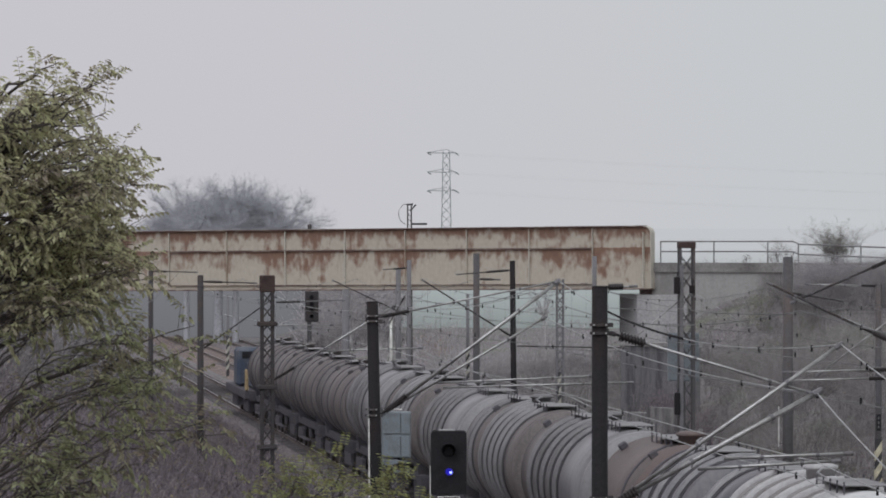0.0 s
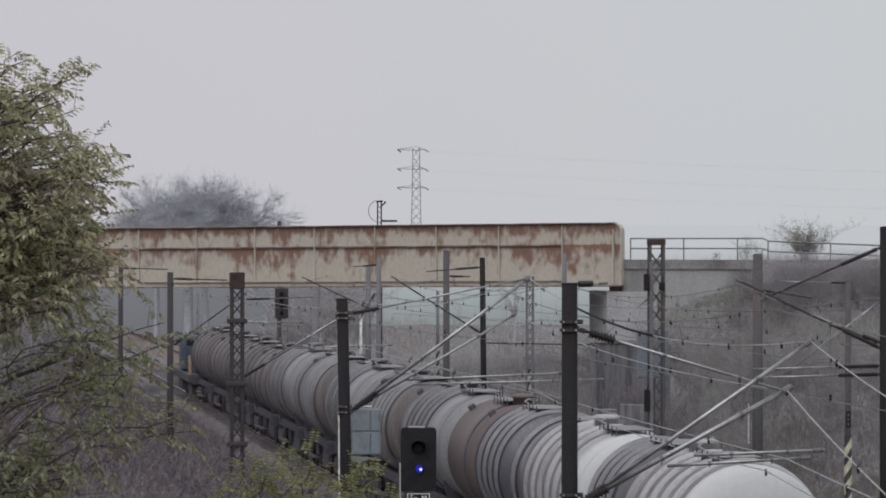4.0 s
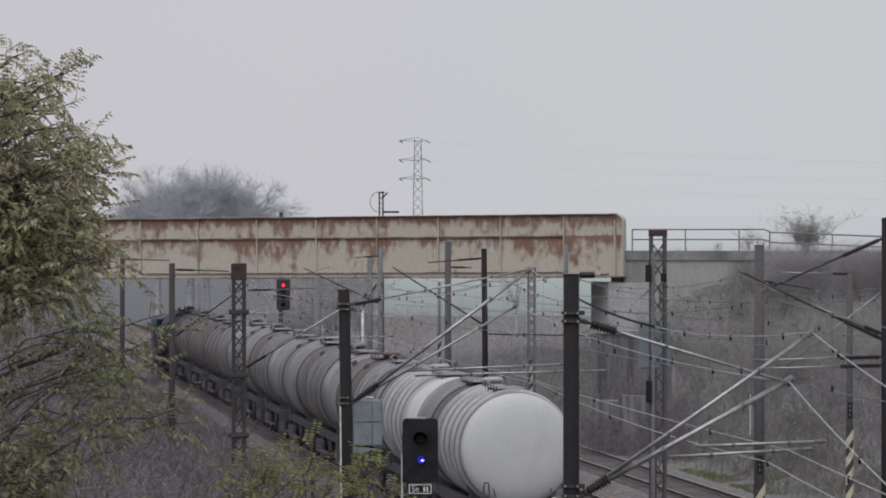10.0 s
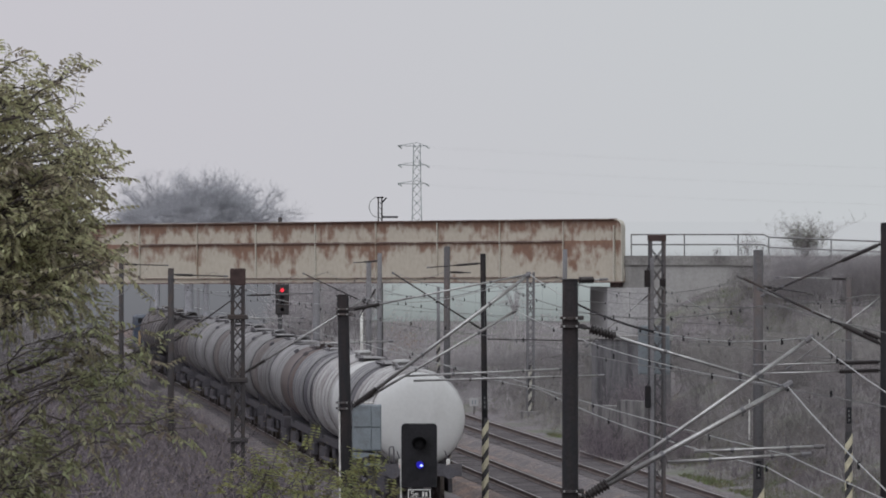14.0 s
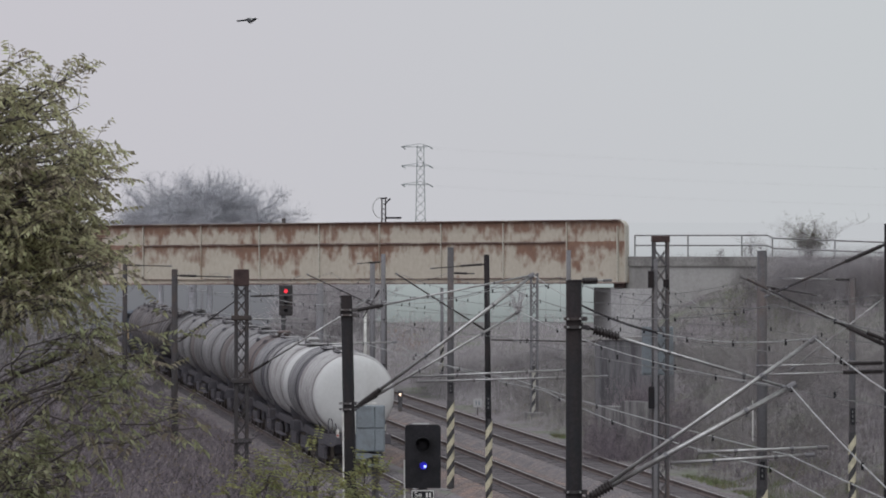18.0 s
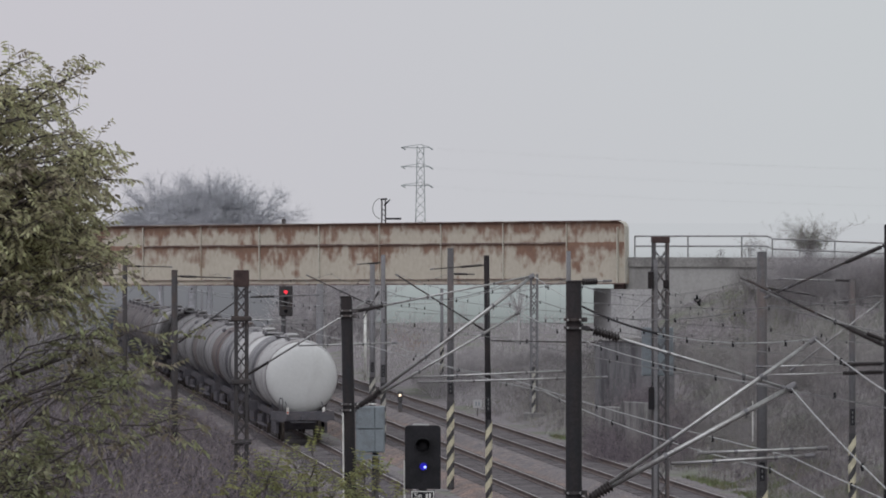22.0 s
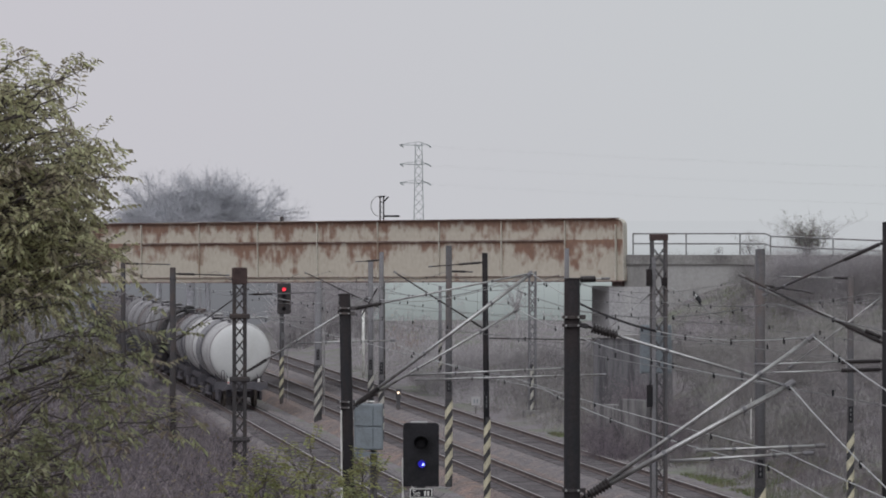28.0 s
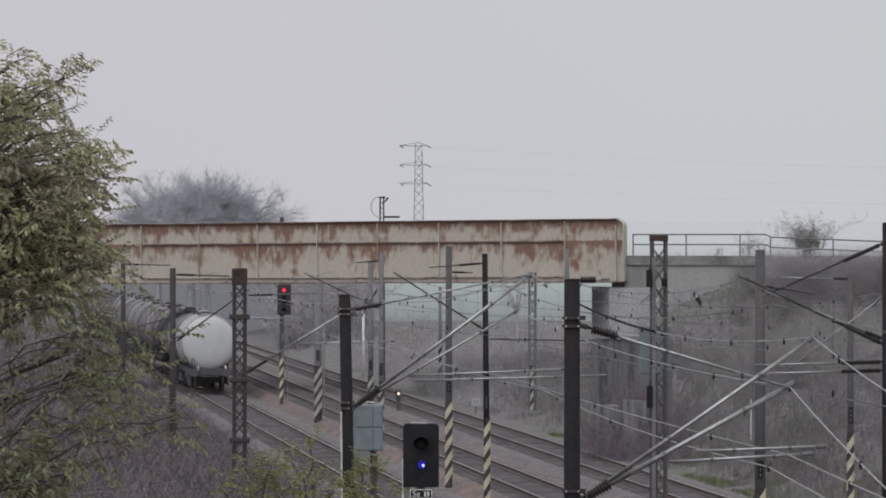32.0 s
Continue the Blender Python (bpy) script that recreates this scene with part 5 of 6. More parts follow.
def plants():
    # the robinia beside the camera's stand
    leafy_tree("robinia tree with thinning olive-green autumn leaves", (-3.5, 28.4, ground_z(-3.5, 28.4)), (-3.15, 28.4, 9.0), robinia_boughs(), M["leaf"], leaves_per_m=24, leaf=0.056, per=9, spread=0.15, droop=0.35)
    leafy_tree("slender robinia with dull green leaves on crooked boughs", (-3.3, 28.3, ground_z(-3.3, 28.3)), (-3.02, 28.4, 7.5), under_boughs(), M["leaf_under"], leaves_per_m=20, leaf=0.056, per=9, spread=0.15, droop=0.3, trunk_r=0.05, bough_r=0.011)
    # tops of young trees below the stand
    young = "young tree with bright yellow-green leaves"
    leafy_tree(young, (-1.35, 31, ground_z(-1.35, 31)), (-1.37, 31.00, 6.25), [((-1.51, 31.00, 6.39), 1), ((-1.30, 31.20, 6.50), 1), ((-1.15, 31.00, 6.56), 0.8), ((-1.36, 30.80, 6.36), 1.2), ((-1.05, 31.10, 6.41), 1), ((-1.22, 31.00, 6.37), 1.2)], M["leaf_green"], leaves_per_m=30, per=10, leaf=0.044, name="young_robinia", trunk_r=0.05, spread=0.13, droop=0.1)
    leafy_tree(young, (-1.0, 33, ground_z(-1.0, 33)), (-0.94, 33.00, 6.15), [((-0.97, 33.00, 6.61), 0.5), ((-1.10, 33.20, 6.48), 0.6), ((-0.92, 33.00, 6.37), 0.8), ((-0.80, 32.80, 6.28), 1), ((-1.05, 33.00, 6.28), 1.0)], M["leaf_green"], leaves_per_m=30, per=10, leaf=0.044, name="young_robinia", trunk_r=0.04, spread=0.11, droop=0.1)
    leafy_tree(young, (-0.55, 30, ground_z(-0.55, 30)), (-0.52, 30.00, 6.31), [((-0.53, 30.00, 6.57), 0.8), ((-0.65, 30.20, 6.50), 0.9), ((-0.46, 30.00, 6.49), 0.8), ((-0.35, 30.00, 6.40), 0.9), ((-0.57, 29.80, 6.42), 1.1)], M["leaf_green"], leaves_per_m=30, per=10, leaf=0.044, name="young_robinia", trunk_r=0.04, spread=0.11, droop=0.1)
    # brush on the bank of the siding
    side = lambda off: (lambda y: track_x("siding", y) - off)
    brush("brush_near", "bare brown brush on the bank beside the siding", scatter(560, 42, 112, side(1.6), side(12)), rng.uniform(1.8, 3.4, 560), "twig_dark", stems=9, twigs=8, r=0.014, leaves=15000, leaf=0.06)
    brush("brush_edge", "dense bare brush at the edge of the siding", scatter(460, 78, 165, side(1.7), side(6.0)), rng.uniform(1.5, 2.9, 460), "twig_dark", stems=10, twigs=9, r=0.012, leaves=9000, leaf=0.06)
    brush("brush_middle", "bare brown brush on the bank beside the siding", scatter(560, 100, 190, side(2.9), side(17)), rng.uniform(1.6, 3.3, 560), "twig_dark", stems=9, twigs=8, r=0.016, leaves=9000, leaf=0.07)
    brush("brush_by_bridge", "bare grey-brown thicket before the bridge", scatter(330, 180, 262, side(3.2), side(24)), rng.uniform(2.0, 5.0, 330), "twig", stems=10, twigs=9, r=0.02)
    brush("tall_thicket", "tall bare thicket behind the robinia tree", scatter(150, 105, 215, side(8), side(22)), rng.uniform(4.5, 7.0, 150), "twig", stems=8, twigs=14, r=0.02, leaves=5000, leaf=0.08)
    brush("siding_weeds", "low withered weeds over the disused siding", scatter(1400, 95, 235, side(2.6), side(-1.3)), rng.uniform(0.45, 1.15, 1400), "twig_dark", stems=12, twigs=5, r=0.008, leaves=4000, leaf=0.05)
    brush("edge_weeds", "withered weeds on the shoulder beside the running track", scatter(1100, 95, 235, side(-1.2), side(-2.7)), rng.uniform(0.15, 0.42, 1100), "twig_dark", stems=12, twigs=5, r=0.008, leaves=2500, leaf=0.05)
    brush("shoulder_brush", "thin brown brush between the siding and the running track", scatter(420, 84, 205, side(2.2), side(0.3)), rng.uniform(0.7, 1.5, 420), "twig_dark", stems=9, twigs=8, r=0.011, leaves=5000, leaf=0.07)
    brush("pale_stalks", "scattered pale dead stalks on the bank", scatter(150, 90, 170, side(12), side(-1.5)), rng.uniform(1.0, 2.2, 150), "twig_dry", stems=3, twigs=5, r=0.012, leaves=900, leaf=0.09, leaf_mat="pale_leaf")
    # bank by the far track and the slope of the road
    far = lambda off: (lambda y: track_x("far", y) + off)
    brush("brush_bank", "dry brown brush on the bank by the far track", scatter(700, 150, 238, far(4.6), far(20)), rng.uniform(0.7, 1.9, 700), "twig", stems=12, twigs=10, r=0.009, leaves=3000)
    slope = [p for p in scatter(1100, 185, 238, lambda y: 12, lambda y: 36)]
    brush("brush_slope", "dense bare brush on the road embankment", slope, [min(rng.uniform(0.9, 2.3), max(0.25, 7.35 - p[2])) * (0.4 if p[0] < 16.8 and p[1] > 222 else 1) for p in slope], "twig_dry", stems=10, twigs=10, r=0.010, leaves=2500)
    green = [(x, y, ground_z(x, y)) for x, y in zip(rng.uniform(14.8, 18, 60), rng.uniform(224, 235, 60))]
    brush("green_scrub", "patchy green scrub at the top of the embankment", green, [min(1.2, max(0.3, 7.2 - p[2])) for p in green], "twig_dry", stems=7, twigs=6, r=0.008, leaves=3200, leaf=0.08, leaf_mat="grass")
    stub = [(x, y, ground_z(x, y)) for x, y in zip(rng.uniform(5.6, 9.8, 130), rng.uniform(170, 186, 130))]
    brush("wall_brush", "bare brush round the retaining wall stub", stub, rng.uniform(0.6, 1.9, 130), "twig_dark", stems=10, twigs=9, r=0.009)
    shrubs = [(x, y, ground_z(x, y)) for x, y in zip(rng.uniform(7.0, 9.0, 26), rng.uniform(188, 197, 26))]
    brush("dark_shrubs", "dark bare shrubs before the stained wall", shrubs, rng.uniform(1.2, 2.6, 26), "twig_dark", stems=12, twigs=10, r=0.012)
    brush("weeds", "dry weeds along the track edges", scatter(900, 135, 235, far(3.2), far(8.5)), rng.uniform(0.25, 0.9, 900), "twig_dry", stems=10, twigs=4, r=0.008, leaves=4000)
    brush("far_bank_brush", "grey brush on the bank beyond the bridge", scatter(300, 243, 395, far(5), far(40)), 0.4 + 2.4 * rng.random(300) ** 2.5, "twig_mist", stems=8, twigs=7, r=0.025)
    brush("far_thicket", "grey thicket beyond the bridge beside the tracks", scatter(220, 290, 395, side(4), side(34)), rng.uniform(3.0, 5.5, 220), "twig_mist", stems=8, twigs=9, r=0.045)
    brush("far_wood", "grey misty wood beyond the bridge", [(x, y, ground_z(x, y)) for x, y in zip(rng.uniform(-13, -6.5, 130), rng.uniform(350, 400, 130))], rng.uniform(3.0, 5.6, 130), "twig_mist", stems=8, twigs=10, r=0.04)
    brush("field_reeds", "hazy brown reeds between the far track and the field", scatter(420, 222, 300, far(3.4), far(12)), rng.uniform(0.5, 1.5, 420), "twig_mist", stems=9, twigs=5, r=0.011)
    x, y = -2.44, 300
    brush("rusty_bush", "reddish-brown bush beyond the bridge", [(x + dx, y + dy, ground_z(x + dx, y + dy)) for dx, dy in ((-0.5, 0), (0.1, 0.6), (0.6, -0.3))], 2.1, "twig_mist", stems=9, twigs=9, r=0.012, leaves=650, leaf=0.08, leaf_mat="rust_leaf")
    brush("verge_brush", "low brown brush on the verge beside the far track", scatter(420, 118, 170, far(3.4), far(15)), rng.uniform(0.35, 1.1, 420), "twig_dark", stems=11, twigs=7, r=0.008, leaves=2500, leaf=0.05)
    # grass by the far track
    n = 26000
    s = np.array(scatter(n, 132, 200, far(2.8), far(6.8)))
    s = s[np.array([noise.noise((x * 0.3, y * 0.16, 3)) > 0.06 for x, y, z in s])]
    ob = thing("grass", "short green grass between the far track and the bank", "grass", kind="stuff")
    m = len(s)
    part("grass_blades", blades("grass_blades", s + [0, 0, 0.06], rng.normal(0, 0.5, (m, 3)) + [0, 0, 0.8], rng.normal(0, 1, (m, 3)), rng.uniform(0.12, 0.3, m), 0.03, M["grass"]), None, ob)
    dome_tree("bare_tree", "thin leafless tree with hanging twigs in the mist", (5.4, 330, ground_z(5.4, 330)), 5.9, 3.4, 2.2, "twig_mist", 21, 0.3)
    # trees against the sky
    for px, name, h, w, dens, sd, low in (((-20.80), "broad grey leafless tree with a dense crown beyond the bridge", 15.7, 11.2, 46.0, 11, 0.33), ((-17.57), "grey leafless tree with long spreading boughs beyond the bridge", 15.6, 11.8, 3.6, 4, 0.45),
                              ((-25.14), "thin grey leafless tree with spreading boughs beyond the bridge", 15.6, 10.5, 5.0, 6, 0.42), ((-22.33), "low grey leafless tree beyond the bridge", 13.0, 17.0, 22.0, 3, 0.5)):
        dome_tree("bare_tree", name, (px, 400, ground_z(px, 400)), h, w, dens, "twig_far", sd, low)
    for (x, y, z), h, stems, lf in (((19.06, 236.00, 7.45), 1.75, 70, 4200), ((16.31, 239.00, 7.44), 1.15, 16, 260), ((14.64, 240.00, 7.38), 0.5, 6, 30)):
        brush("roadside_bush", "airy twiggy bush behind the parapet railing", [(x, y, z + 0.02)], h, "twig_dark", stems=stems, twigs=16, r=0.009, lean=0.6, leaves=lf, leaf=0.055, leaf_mat="sage_leaf", kind="", category="bush")
    verge = [(9.63 + 0.863 * d - 0.3, 241.6 - 0.505 * d, 7.3) for d in rng.uniform(3, 16, 60)]
    brush("verge_weeds", "dry weeds along the road verge behind the parapet", verge, rng.uniform(0.2, 0.5, 60), "twig", stems=5, twigs=4, r=0.006)
    top = [(9.63 + 0.863 * d, 240 - 0.505 * d - o) for d, o in zip(rng.uniform(8.2, 17, 130), rng.uniform(0.4, 2.6, 130))]
    top = [(x, y, ground_z(x, y)) for x, y in top]
    brush("crest_brush", "bare brush grown over the crest of the wing wall", top, [max(0.4, 7.2 + 0.5 * rng.random() - p[2]) for p in top], "twig_mist", stems=14, twigs=10, r=0.010, leaves=200)


plants()

# ---- signals and small things ----
def text_part(words, size, material, parent, at):
    cu = bpy.data.curves.new("lettering", "FONT")
    cu.body, cu.size, cu.extrude, cu.align_x, cu.align_y = words, size, 0.002, "CENTER", "CENTER"
    cu.materials.append(material)
    ob = new("lettering", cu)
    ob.parent = parent
    ob.matrix_basis = at
    return ob


def lamp_unit(ob, x, y, z, r, lens, lit):
    """A round lens with a hood, facing the camera's stand."""
    turn = Matrix.Translation((x, y, z)) @ pose(0, 0, 0, 90, 0, 0)
    part("lens", Shape().lathe([(r, 0.0), (r * 0.9, 0.02), (r * 0.4, 0.035)], 18, turn), lens, ob, "lit lens" if lit else "dark lens", smooth=True)
    vs, fs = [], []
    n = 13
    for d in (0.0, 0.22):
        for rr in (r * 1.12, r * 1.2):
            for i in range(n):
                a = math.radians(-20 + 220 * i / (n - 1))
                vs.append((x + rr * math.cos(a), y - d * (0.45 + 0.55 * max(0, math.sin(a))), z + rr * math.sin(a)))
    for i in range(n - 1):
        fs += [(i, i + 1, 2 * n + i + 1, 2 * n + i), (n + i, 3 * n + i, 3 * n + i + 1, n + i + 1), (2 * n + i, 2 * n + i + 1, 3 * n + i + 1, 3 * n + i)]
    part("hood", Shape().add(vs, fs), M["black"], ob)


LENS_DISC = []


def signals():
    y = 72.0
    x, zt, zb = -0.35, 5.20, 4.19
    sg = thing("shunting_signal", "black two-lamp signal showing a blue light", "signal", pose(x, y, 0))
    w = 0.285
    pts = [(-w, zb), (w, zb), (w, zt - 0.06)] + [(w - 0.06 + 0.06 * math.sin(a), zt - 0.06 + 0.06 * math.cos(a)) for a in (1.2, 0.8, 0.4, 0)] + [(-w + 0.06 - 0.06 * math.sin(a), zt - 0.06 + 0.06 * math.cos(a)) for a in (0, 0.4, 0.8, 1.2)] + [(-w, zt - 0.06)]
    part("head", Shape().prism(pts, -0.05, 0.2), M["black"], sg, "black backboard")
    lamp_unit(sg, 0.0, -0.06, 4.89, 0.1, M["black"], False)
    lamp_unit(sg, 0.01, -0.06, 4.55, 0.06, M["lamp_blue"], True)
    part("lamp_core", Shape().lathe([(0.022, 0.0), (0.016, 0.012), (0.006, 0.016)], 12, Matrix.Translation((0.035, -0.098, 4.54)) @ pose(0, 0, 0, 90, 0, 0)), M["lamp_core"], sg, "bright core of the blue lamp", smooth=True)
    part("top_plate", Shape().box((-0.16, -0.02, zt - 0.005), (0.1, 0.15, zt + 0.02), 0.005), M["galv"], sg)
    part("post", Shape().tube((0, 0.1, ground_z(x, y) - 0.2), (0, 0.1, zb), 0.07, n=12), M["mast"], sg)
    part("side_pipe", Shape().tube((-0.29, 0.02, 1.0), (-0.29, 0.02, 4.64), 0.014, n=6), M["white_mark"], sg, "white cable pipe")
    plate = part("name_plate", Shape().box((-0.19, -0.07, zb - 0.19), (0.19, -0.05, zb - 0.02), 0.004), M["black"], sg, "black name plate with white border")
    for lo, hi in (((-0.18, -0.076, zb - 0.18), (0.18, -0.0705, zb - 0.165)), ((-0.18, -0.076, zb - 0.045), (0.18, -0.0705, zb - 0.03)), ((-0.18, -0.076, zb - 0.164), (-0.165, -0.0705, zb - 0.046)), ((0.165, -0.076, zb - 0.164), (0.18, -0.0705, zb - 0.046))):
        part("border", Shape().box(lo, hi), M["white_mark"], plate)
    text_part("Se", 0.135, M["white_mark"], plate, pose(-0.075, -0.074, zb - 0.107, 90, 0, 0))
    for bx in (0.05, 0.1):
        part("plate_bar", Shape().box((bx, -0.076, zb - 0.145), (bx + 0.03, -0.0705, zb - 0.07)), M["white_mark"], plate)

    # main signal before the bridge, at red
    x, y = -8.33, 233
    ms = thing("main_signal", "tall black colour-light signal showing red", "signal", pose(x, y, 0))
    # lattice grey in place of black puts the haze into the head's colour
    part("head", Shape().box((-0.21, -0.08, 4.34), (0.49, 0.16, 5.92), 0.05), M["lattice"], ms, "black signal head coloured greyer for haze")
    lamp_unit(ms, 0.14, -0.09, 5.60, 0.095, M["lamp_red"], True)
    # added disc, no part of the signal: it blocks the lamp while unlit
    lens_disc = part("shutter", Shape().tube((0, -0.014, 0), (0, 0.0, 0), 0.115, n=18), M["black"], ms, "added black disc hiding the red lens until it lights", at=pose(0.14, -0.135, 5.60))
    LENS_DISC.append(lens_disc)
    for k in (526, 537, 548):
        lamp_unit(ms, 0.14, -0.09, 8.1 + (428 - k) * 233 / 8000, 0.09, M["black"], False)
    part("post", Shape().tube((0, 0.1, -0.5), (0, 0.1, 4.37), 0.1, n=12), M["mast"], ms)
    stripes(ms, 0, 0.1, 0.1, 0.0, 2.3)
    for k in (597, 626):
        z = 8.1 + (428 - k) * 233 / 8000
        part("white_plate", Shape().box((0.0, -0.04, z - 0.2), (0.14, -0.02, z + 0.2)), M["faded_mark"], ms, "small white plate")
    part("ladder", Shape().tube((0.32, 0.2, -0.3), (0.3, 0.2, 4.6), 0.025, n=5), M["galv"], ms)

    # dwarf signal
    x, y = -2.19, 222
    dw = thing("dwarf_signal", "low dwarf signal with a small white light", "signal", pose(x, y, 0))
    part("head", Shape().box((-0.13, -0.05, 0.3), (0.13, 0.2, 0.84), 0.05), M["mast"], dw)
    lamp_unit(dw, 0.0, -0.06, 0.64, 0.06, M["lamp_white"], True)
    part("foot", Shape().box((-0.1, 0.0, -0.4), (0.1, 0.14, 0.3), 0.01), M["mast"], dw)
    # pale marker by the far track
    x, y = 1.61, 222
    mk = thing("marker_sign", "small pale square marker sign on a short post", "sign", pose(x, y, 0))
    part("plate", Shape().box((-0.22, -0.02, 0.02), (0.22, 0.02, 0.42), 0.008), M["tank_light"], mk)
    part("post", Shape().tube((0, 0.05, -0.5), (0, 0.05, 0.3), 0.03, n=6), M["mast"], mk)
    for bx in (-0.1, 0.04):
        part("plate_bar", Shape().box((bx, -0.026, 0.12), (bx + 0.06, -0.0205, 0.32)), M["cabinet"], mk)

    # back of a signal with its grey equipment box and step, behind the leaning mast
    y = 92.0
    x0, x1 = -1.81, -1.22
    cx = (x0 + x1) / 2
    eq = thing("equipment_box", "pale grey steel equipment box on a pole with a small step", "cabinet", pose(cx, y, 0))
    hw = (x1 - x0) / 2
    za, zb = 4.78, 3.84
    part("body", Shape().box((-hw, 0, zb), (hw, 0.3, za), 0.015), M["cabinet"], eq)
    for i in range(2):
        for a, b in ((-hw + 0.03, hw * 0.28), (hw * 0.34, hw - 0.02)):
            h = (za - zb) / 2
            part("door", Shape().box((a, -0.025, zb + i * h + 0.025), (b, -0.002, zb + (i + 1) * h - 0.02), 0.006), M["cabinet"], eq)
    part("post", Shape().tube((0.1, 0.2, ground_z(cx, y) - 0.2), (0.1, 0.2, zb), 0.07, n=10), M["mast"], eq)
    part("step", Shape().prism([(-hw, zb - 0.17), (0.05, zb - 0.10), (0.22, zb - 0.10), (0.22, zb - 0.06), (-hw, zb - 0.02)], -0.1, 0.28), M["cabinet"], eq, "sloping grey step plate")
    part("step", Shape().box((-0.05, -0.1, zb - 0.3), (hw - 0.04, 0.25, zb - 0.26), 0.005), M["cabinet"], eq)
    part("top_rail", Shape().tube((-hw - 0.05, 0.0, za + 0.05), (hw * 0.4, 0.0, za + 0.05), 0.015, n=6), M["white_mark"], eq)
    # white cable pipe on the leaning mast's foot
    px = -1.91
    cp = thing("cable_pipe", "thin white cable pipe fixed to the mast foot", "pipe", pose(px, 84.75, 0))
    part("pipe", Shape().tube((0.05, 0, ground_z(px, 84.75)), (0, 0, 4.92), 0.016, n=6), M["white_mark"], cp)

    # switch box and weights on the tall lattice mast
    y = 141.2
    sw = thing("switch_cabinet", "pale blue-grey cabinet panel behind the lattice mast", "cabinet", pose(6.64, y, 0))
    part("body", Shape().box((-0.48, 0, 3.96), (0.5, 0.3, 5.47), 0.02), M["cabinet"], sw)
    for a in (-0.46, 0.03):
        part("door", Shape().box((a, -0.02, 4.01), (a + 0.45, -0.002, 5.42), 0.006), M["cabinet"], sw)
    part("leg", Shape().tube((0, 0.15, -0.6), (0, 0.15, 3.96), 0.07, n=8), M["mast"], sw)
    for px, a, b in ((1149, 478, 508), (1150, 683, 722), (1176, 493, 507)):
        q = 8.1 + (428 - a) * 139.6 / 8000
        r = 8.1 + (428 - b) * 139.6 / 8000
        wt = thing("tension_weight", "dark stacked tensioning weight hung on the mast", "weight", pose((px - 784) * 139.6 / 8000, 139.7, 0))
        part("stack", Shape().box((-0.09, -0.09, r), (0.09, 0.09, q), 0.02), M["iron"], wt)
        part("hanger", Shape().tube((0, 0, q), (0.05, 0.1, q + 0.15), 0.015, n=5), M["iron"], wt)


def pylon():
    y = 690.0
    x = -3.71
    ob = thing("power_pylon", "slim pale grey lattice power pylon with three arms", "pylon", pose(x, y, -0.5))
    top = 22.94 + 0.5
    w = lambda z: 0.95 - 0.45 * z / top
    for sx in (-1, 1):
        for sy in (-1, 1):
            part("leg", Shape().tube((sx * w(0), sy * w(0), 0), (sx * w(top), sy * w(top), top), 0.075, n=4), M["pylon"], ob)
    n = 17
    for i in range(n):
        a, b = top * i / n, top * (i + 1) / n
        for sy in (-1, 1):
            part("bracing", Shape().tube((-w(a), sy * w(a), a), (w(b), sy * w(b), b), 0.045, n=4), M["pylon"], ob)
            part("bracing", Shape().tube((w(a), sy * w(a), a), (-w(b), sy * w(b), b), 0.045, n=4), M["pylon"], ob)
    for k, py in enumerate((259, 293, 326)):
        z = 8.6 + (428 - py) * 690 / 8000
        s = Shape()
        for dx in (-2.9, 1.35):
            s.tube((0, -0.4, z), (dx, 0, z + 0.1), 0.06, n=4)
            s.tube((0, 0.4, z), (dx, 0, z + 0.1), 0.06, n=4)
            s.tube((0, 0, z + 0.55), (dx, 0, z + 0.1), 0.05, n=4)
        arm_ob = part("cross_arm", s, M["pylon"], ob)
        for dx in (-2.9, 1.3):
            part("insulator", Shape().tube((dx, 0, z + 0.1), (dx + 0.6, 0, z - 0.3), 0.09, n=6), M["pylon"], arm_ob)
    for k, py in enumerate((259, 293, 326)):
        z = 8.1 + (428 - py) * 690 / 8000
        for dx in (-2.9, 1.35):
            wire([(x + dx, y, z), (x + dx + 160, y + 60, z - 3.0)], sag=1.5, r=0.004, material="wire_pale", label="faint power line on the pylon", name="power_line")
    # small lattice post with a switch behind the bridge
    y = 268.0
    sp = thing("switch_post", "small dark lattice post with a switch and loop", "post", pose(-3.62, y, 0))
    zt = 10.71
    for sx in (-0.15, 0.15):
        part("chord", Shape().tube((sx, 0, -0.5), (sx * 0.7, 0, zt), 0.045, n=5), M["lattice"], sp)
    for i in range(9):
        z = zt - 0.2 - i * 0.3
        part("bracing", Shape().tube((-0.14, 0, z), (0.14, 0, z - 0.25), 0.025, n=4), M["lattice"], sp)
    part("horn", Shape().tube((0.05, 0, zt - 0.35), (0.38, 0, zt + 0.0), 0.05, n=6), M["iron"], sp)
    part("top_bar", Shape().tube((-0.2, 0, zt), (0.2, 0, zt + 0.03), 0.05, n=6), M["iron"], sp)
    part("side_arm", Shape().box((0.1, -0.06, 9.51), (1.05, 0.06, 9.62), 0.01), M["iron"], sp)
    loop = [(-0.1 - 0.55 * math.sin(a), 0, zt - 0.55 + 0.62 * math.cos(a)) for a in [0.2 + i * 0.25 for i in range(12)]]
    part("cable_loop", Shape().path(loop, 0.02, 5), M["wire"], sp)
    st = thing("post_stub", "short dark post top behind the girder", "post", pose(-9.69, 272, 0))
    part("post", Shape().tube((0, 0, -0.5), (0, 0, 9.56), 0.12, n=8), M["mast"], st)


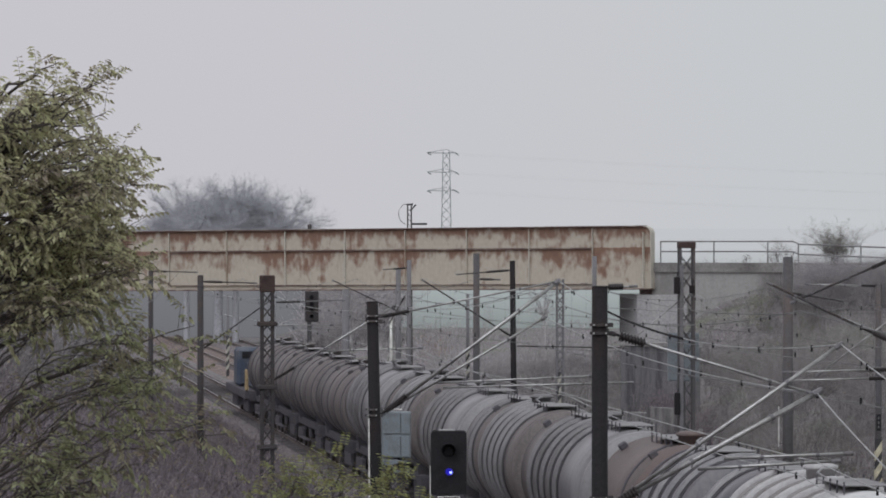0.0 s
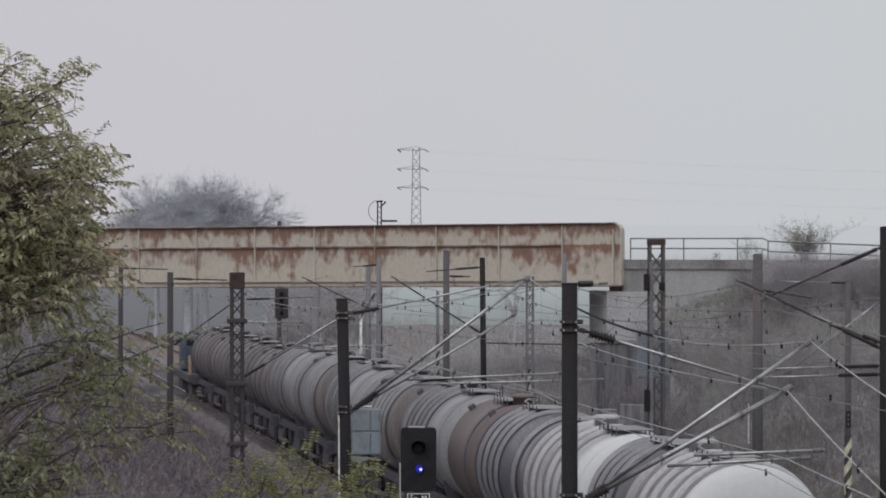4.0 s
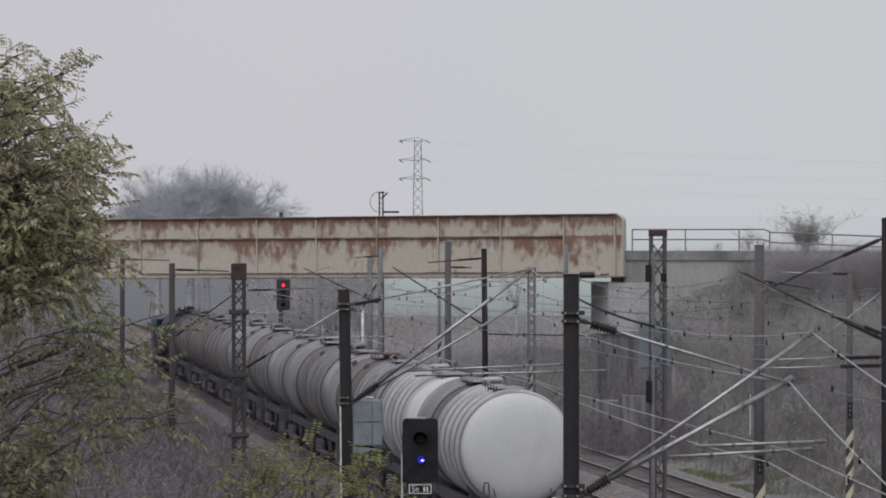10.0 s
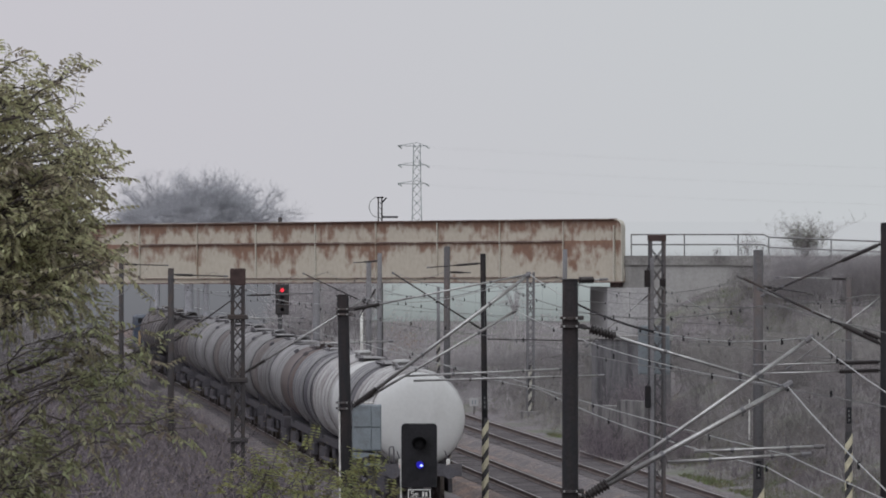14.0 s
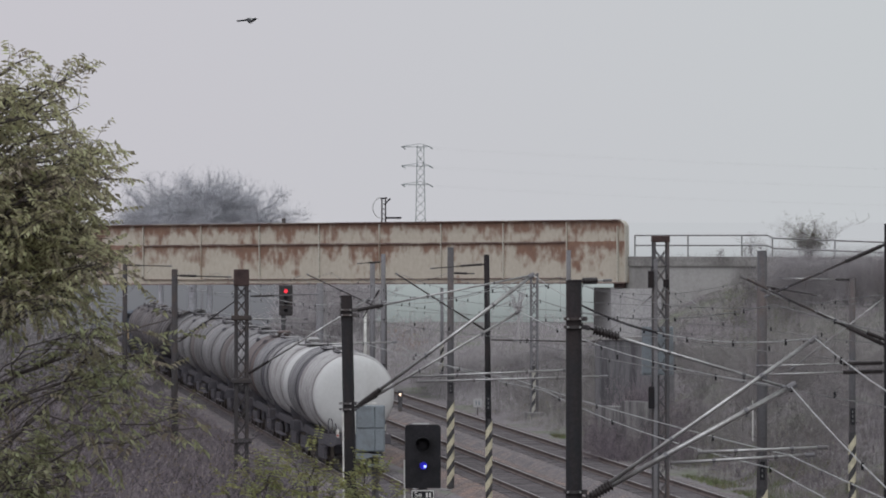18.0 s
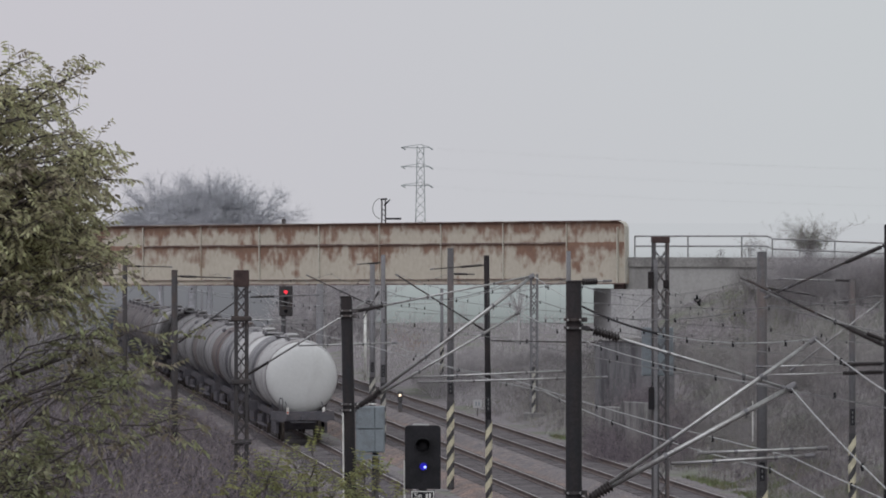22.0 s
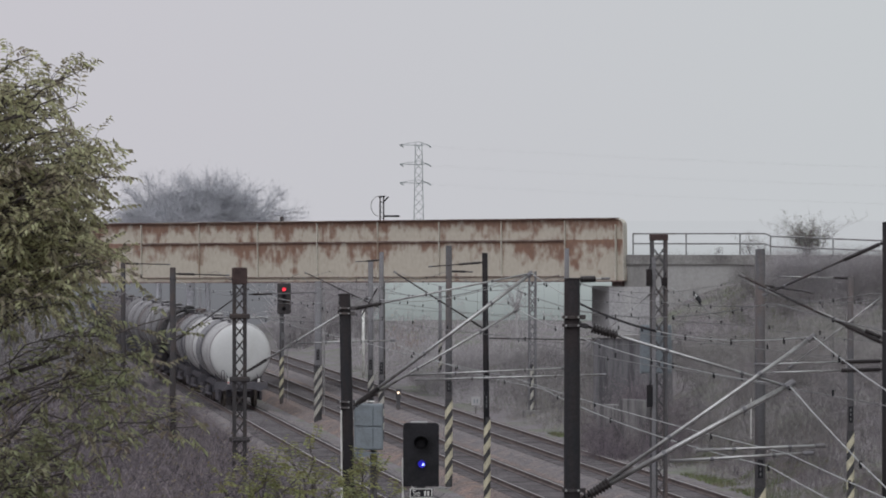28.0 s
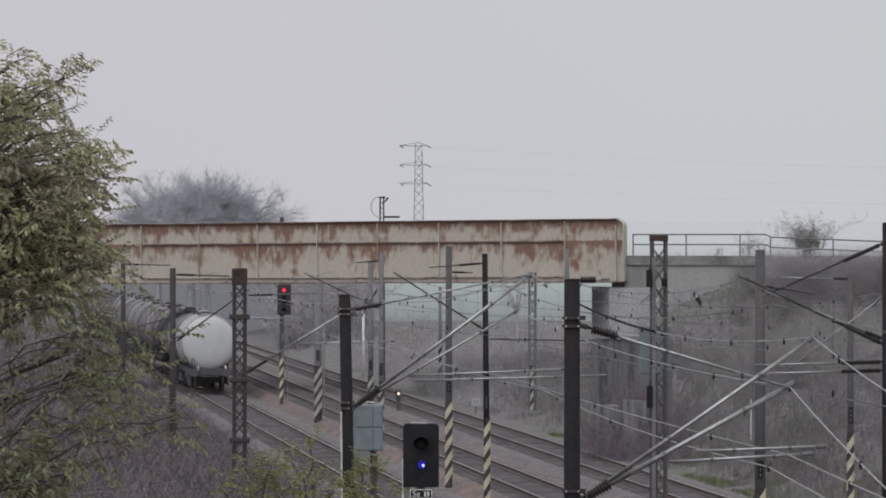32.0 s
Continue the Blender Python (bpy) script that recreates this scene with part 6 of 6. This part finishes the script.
M["pylon"] = mat("grey_pylon_steel", (0.22, 0.25, 0.25), 0.7, 0.1, size=2.0, bump=0)


def mist_backdrop():
    """A glowing far sheet with the mist painted in its colour; it closes the view along the line."""
    m = bpy.data.materials.new("glowing_painted_mist")
    m.use_nodes = True
    n, l = m.node_tree.nodes, m.node_tree.links
    n.clear()
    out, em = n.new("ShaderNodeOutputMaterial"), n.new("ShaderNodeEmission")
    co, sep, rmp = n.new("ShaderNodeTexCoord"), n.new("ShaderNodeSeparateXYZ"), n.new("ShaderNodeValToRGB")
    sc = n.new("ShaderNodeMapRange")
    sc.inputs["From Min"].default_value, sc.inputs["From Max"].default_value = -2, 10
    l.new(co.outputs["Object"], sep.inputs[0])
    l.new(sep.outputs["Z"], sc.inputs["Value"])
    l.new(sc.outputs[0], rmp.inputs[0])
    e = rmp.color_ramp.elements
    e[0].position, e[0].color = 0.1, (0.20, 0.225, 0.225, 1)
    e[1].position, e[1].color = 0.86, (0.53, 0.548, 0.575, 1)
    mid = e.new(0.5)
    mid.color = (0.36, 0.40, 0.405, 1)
    # one side is painted darker, standing for a wooded stretch in the mist
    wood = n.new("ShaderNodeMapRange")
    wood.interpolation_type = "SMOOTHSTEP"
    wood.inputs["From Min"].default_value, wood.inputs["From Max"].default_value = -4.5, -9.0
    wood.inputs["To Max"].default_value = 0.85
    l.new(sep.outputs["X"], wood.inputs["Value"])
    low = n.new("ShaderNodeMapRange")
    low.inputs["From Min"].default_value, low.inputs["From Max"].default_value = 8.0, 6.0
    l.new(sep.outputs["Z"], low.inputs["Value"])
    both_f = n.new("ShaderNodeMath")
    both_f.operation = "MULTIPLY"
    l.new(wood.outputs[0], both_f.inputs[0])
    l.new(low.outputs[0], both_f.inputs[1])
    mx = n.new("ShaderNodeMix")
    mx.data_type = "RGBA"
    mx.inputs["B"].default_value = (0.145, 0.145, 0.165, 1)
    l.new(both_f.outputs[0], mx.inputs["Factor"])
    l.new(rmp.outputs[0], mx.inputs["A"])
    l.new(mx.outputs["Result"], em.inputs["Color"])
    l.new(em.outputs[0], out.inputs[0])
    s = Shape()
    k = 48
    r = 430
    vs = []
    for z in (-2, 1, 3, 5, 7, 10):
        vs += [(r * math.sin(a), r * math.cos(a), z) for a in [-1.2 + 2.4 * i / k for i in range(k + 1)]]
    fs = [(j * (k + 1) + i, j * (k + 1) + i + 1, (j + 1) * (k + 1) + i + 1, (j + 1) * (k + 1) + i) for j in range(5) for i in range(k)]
    solid("backdrop", s.add(vs, fs), m, "glowing sheet painted as pale mist over distant fields", "backdrop", kind="structure", smooth=True)


# ---- magpie ----
M["feather"] = mat("black_feathers", (0.015, 0.016, 0.02), 0.5, size=0.05, bump=0)
M["feather_white"] = mat("white_feathers", (0.75, 0.75, 0.73), 0.7, size=0.05, bump=0)
BIRD = []


def magpie():
    """Faces -x; the body leans with the thing."""
    ob = thing("magpie", "black and white magpie with a long dark tail", "bird")
    turn = pose(0, 0, 0, 0, -90, 0)
    part("body", Shape().lathe([(0.012, -0.13), (0.05, -0.08), (0.062, -0.01), (0.05, 0.06), (0.03, 0.10), (0.01, 0.12)], 12, turn), M["feather"], ob, smooth=True)
    part("belly", Shape().lathe([(0.01, -0.08), (0.045, -0.04), (0.05, 0.01), (0.01, 0.06)], 12, Matrix.Translation((0, 0, -0.02)) @ turn), M["feather_white"], ob, "white belly", smooth=True)
    hd = part("head", Shape().lathe([(0.01, -0.035), (0.032, -0.015), (0.034, 0.01), (0.01, 0.035)], 10, Matrix.Translation((-0.125, 0, 0.03)) @ turn), M["feather"], ob, smooth=True)
    part("beak", Shape().tube((-0.155, 0, 0.03), (-0.195, 0, 0.022), 0.011, 0.003, n=6), M["feather"], hd)
    part("tail", Shape().prism([(0.09, -0.022), (0.36, -0.045), (0.37, -0.012), (0.1, 0.02)], -0.04, 0.04), M["feather"], ob, "long dark tail")
    for sy in (-1, 1):
        part("flank", Shape().lathe([(0.006, -0.06), (0.022, -0.035), (0.026, 0.0), (0.018, 0.04), (0.005, 0.06)], 10, Matrix.Translation((-0.01, sy * 0.042, 0.004)) @ turn), M["feather_white"], ob, "white flank patch", smooth=True)
    wings = []
    for sy in (-1, 1):
        vs = [(-0.07, 0, 0), (0.06, 0, 0), (0.09, sy * 0.14, 0.005), (0.06, sy * 0.27, 0), (0.0, sy * 0.28, 0), (-0.06, sy * 0.15, 0.008)]
        top = [(x, y, z + 0.008) for x, y, z in vs]
        fs = [(0, 1, 2, 3, 4, 5), (11, 10, 9, 8, 7, 6)] + [(i, (i + 1) % 6, 6 + (i + 1) % 6, 6 + i) for i in range(6)]
        wg = part("wing", Shape().add(vs + top, fs), M["feather"], ob, "rounded black wing")
        part("wing_patch", Shape().box((-0.045, sy * 0.03 - 0.02, 0.009), (0.02, sy * 0.03 + 0.03, 0.013)), M["feather_white"], wg, "white shoulder patch")
        wings.append((wg, sy))
    BIRD.append((ob, wings))


signals()
pylon()
mist_backdrop()
magpie()


def motions():
    # an added disc stands in for the unlit lamp; it drops from the red lens once the engine has passed
    walk(LENS_DISC[0], [(0, pose(0.14, -0.135, 5.60)), (4.3, pose(0.14, -0.135, 5.60)), (4.5, pose(0.14, -0.135, 5.27)), (32, pose(0.14, -0.135, 5.27))])
    # the train: one run for all vehicles
    for ob, off in TRAIN:
        walk(ob, [(t, on_track(s + off * math.cos(radians(HEAD)))) for t, s in RUN])
    # the magpie comes over the yard, dives past the pylon and settles on a wire
    bird, wings = BIRD[0]
    seat = (7.82, 139.90, 6.39)
    fly = [(0, pose(*(-16.43, 118.00, 13.09), 0, 0, 180)), (15.0, pose(*(-16.43, 118.00, 13.09), 0, 0, 180)), (15.9, pose(*(-13.38, 118.00, 13.53), 0, 8, 180)), (16.5, pose(*(-11.17, 118.00, 13.99), 0, 15, 180)), (16.8, pose(*(-9.91, 118.00, 14.09), 0, 10, 180)), (17.0, pose(*(-9.17, 118.00, 14.06), 0, 0, 180)), (17.2, pose(*(-8.36, 118.00, 13.93), 0, 0, 180)), (17.6, pose(*(-6.74, 118.00, 13.82), 0, 0, 180)), (18.0, pose(*(-5.07, 118.00, 13.91), 0, 0, 180)),
           (18.4, pose(*(-3.30, 118.00, 13.91), 0, -8, 180)), (18.8, pose(*(-1.75, 121.00, 12.30), 0, -35, 180)), (19.0, pose(*(-0.91, 124.00, 10.86), 0, -45, 180)), (19.2, pose(*(-0.02, 128.00, 9.54), 0, -40, 180)),
           (19.6, pose(*(1.61, 134.00, 8.40), 0, -20, 180)), (20.0, pose(*(4.30, 140.00, 7.40), 0, -10, 180)), (20.3, pose(*(6.58, 140.00, 6.70), 0, 15, 180)), (20.6, pose(*(7.69, 139.90, 6.46), 0, 55, 180)), (20.9, pose(*seat, 0, 5, 180)), (21.6, pose(*seat, 0, 0, 180)),
           (21.8, pose(*seat, 0, 20, 130)), (22.0, pose(*seat, 0, 30, 75)), (22.3, pose(*seat, 0, 0, 14)), (23.0, pose(*seat, 0, 6, 14)), (24.0, pose(*seat, 0, 32, 14)), (25.0, pose(*seat, 0, 12, 14)), (25.5, pose(*seat, 0, 46, 14)), (27.5, pose(*seat, 0, 55, 14)), (32, pose(*seat, 0, 55, 14))]
    walk(bird, fly)
    for wg, sy in wings:
        rows = [(0, pose(0, 0, 0.03, 0, 0, 0)), (15.2, pose(0, 0, 0.03, 0, 0, 0))]
        for i in range(37):
            t = 15.3 + i * 0.15
            rows.append((t, pose(0, sy * 0.03, 0.03, sy * (32 if i % 2 else -22), 0, 0)))
        rows += [(20.8, pose(0, sy * 0.045, 0.02, sy * -10, -20, sy * -40)), (21.0, pose(-0.03, sy * 0.05, 0.02, sy * -6, -50, sy * -82)), (32, pose(-0.03, sy * 0.05, 0.02, sy * -6, -50, sy * -82))]
        walk(wg, rows)


motions()
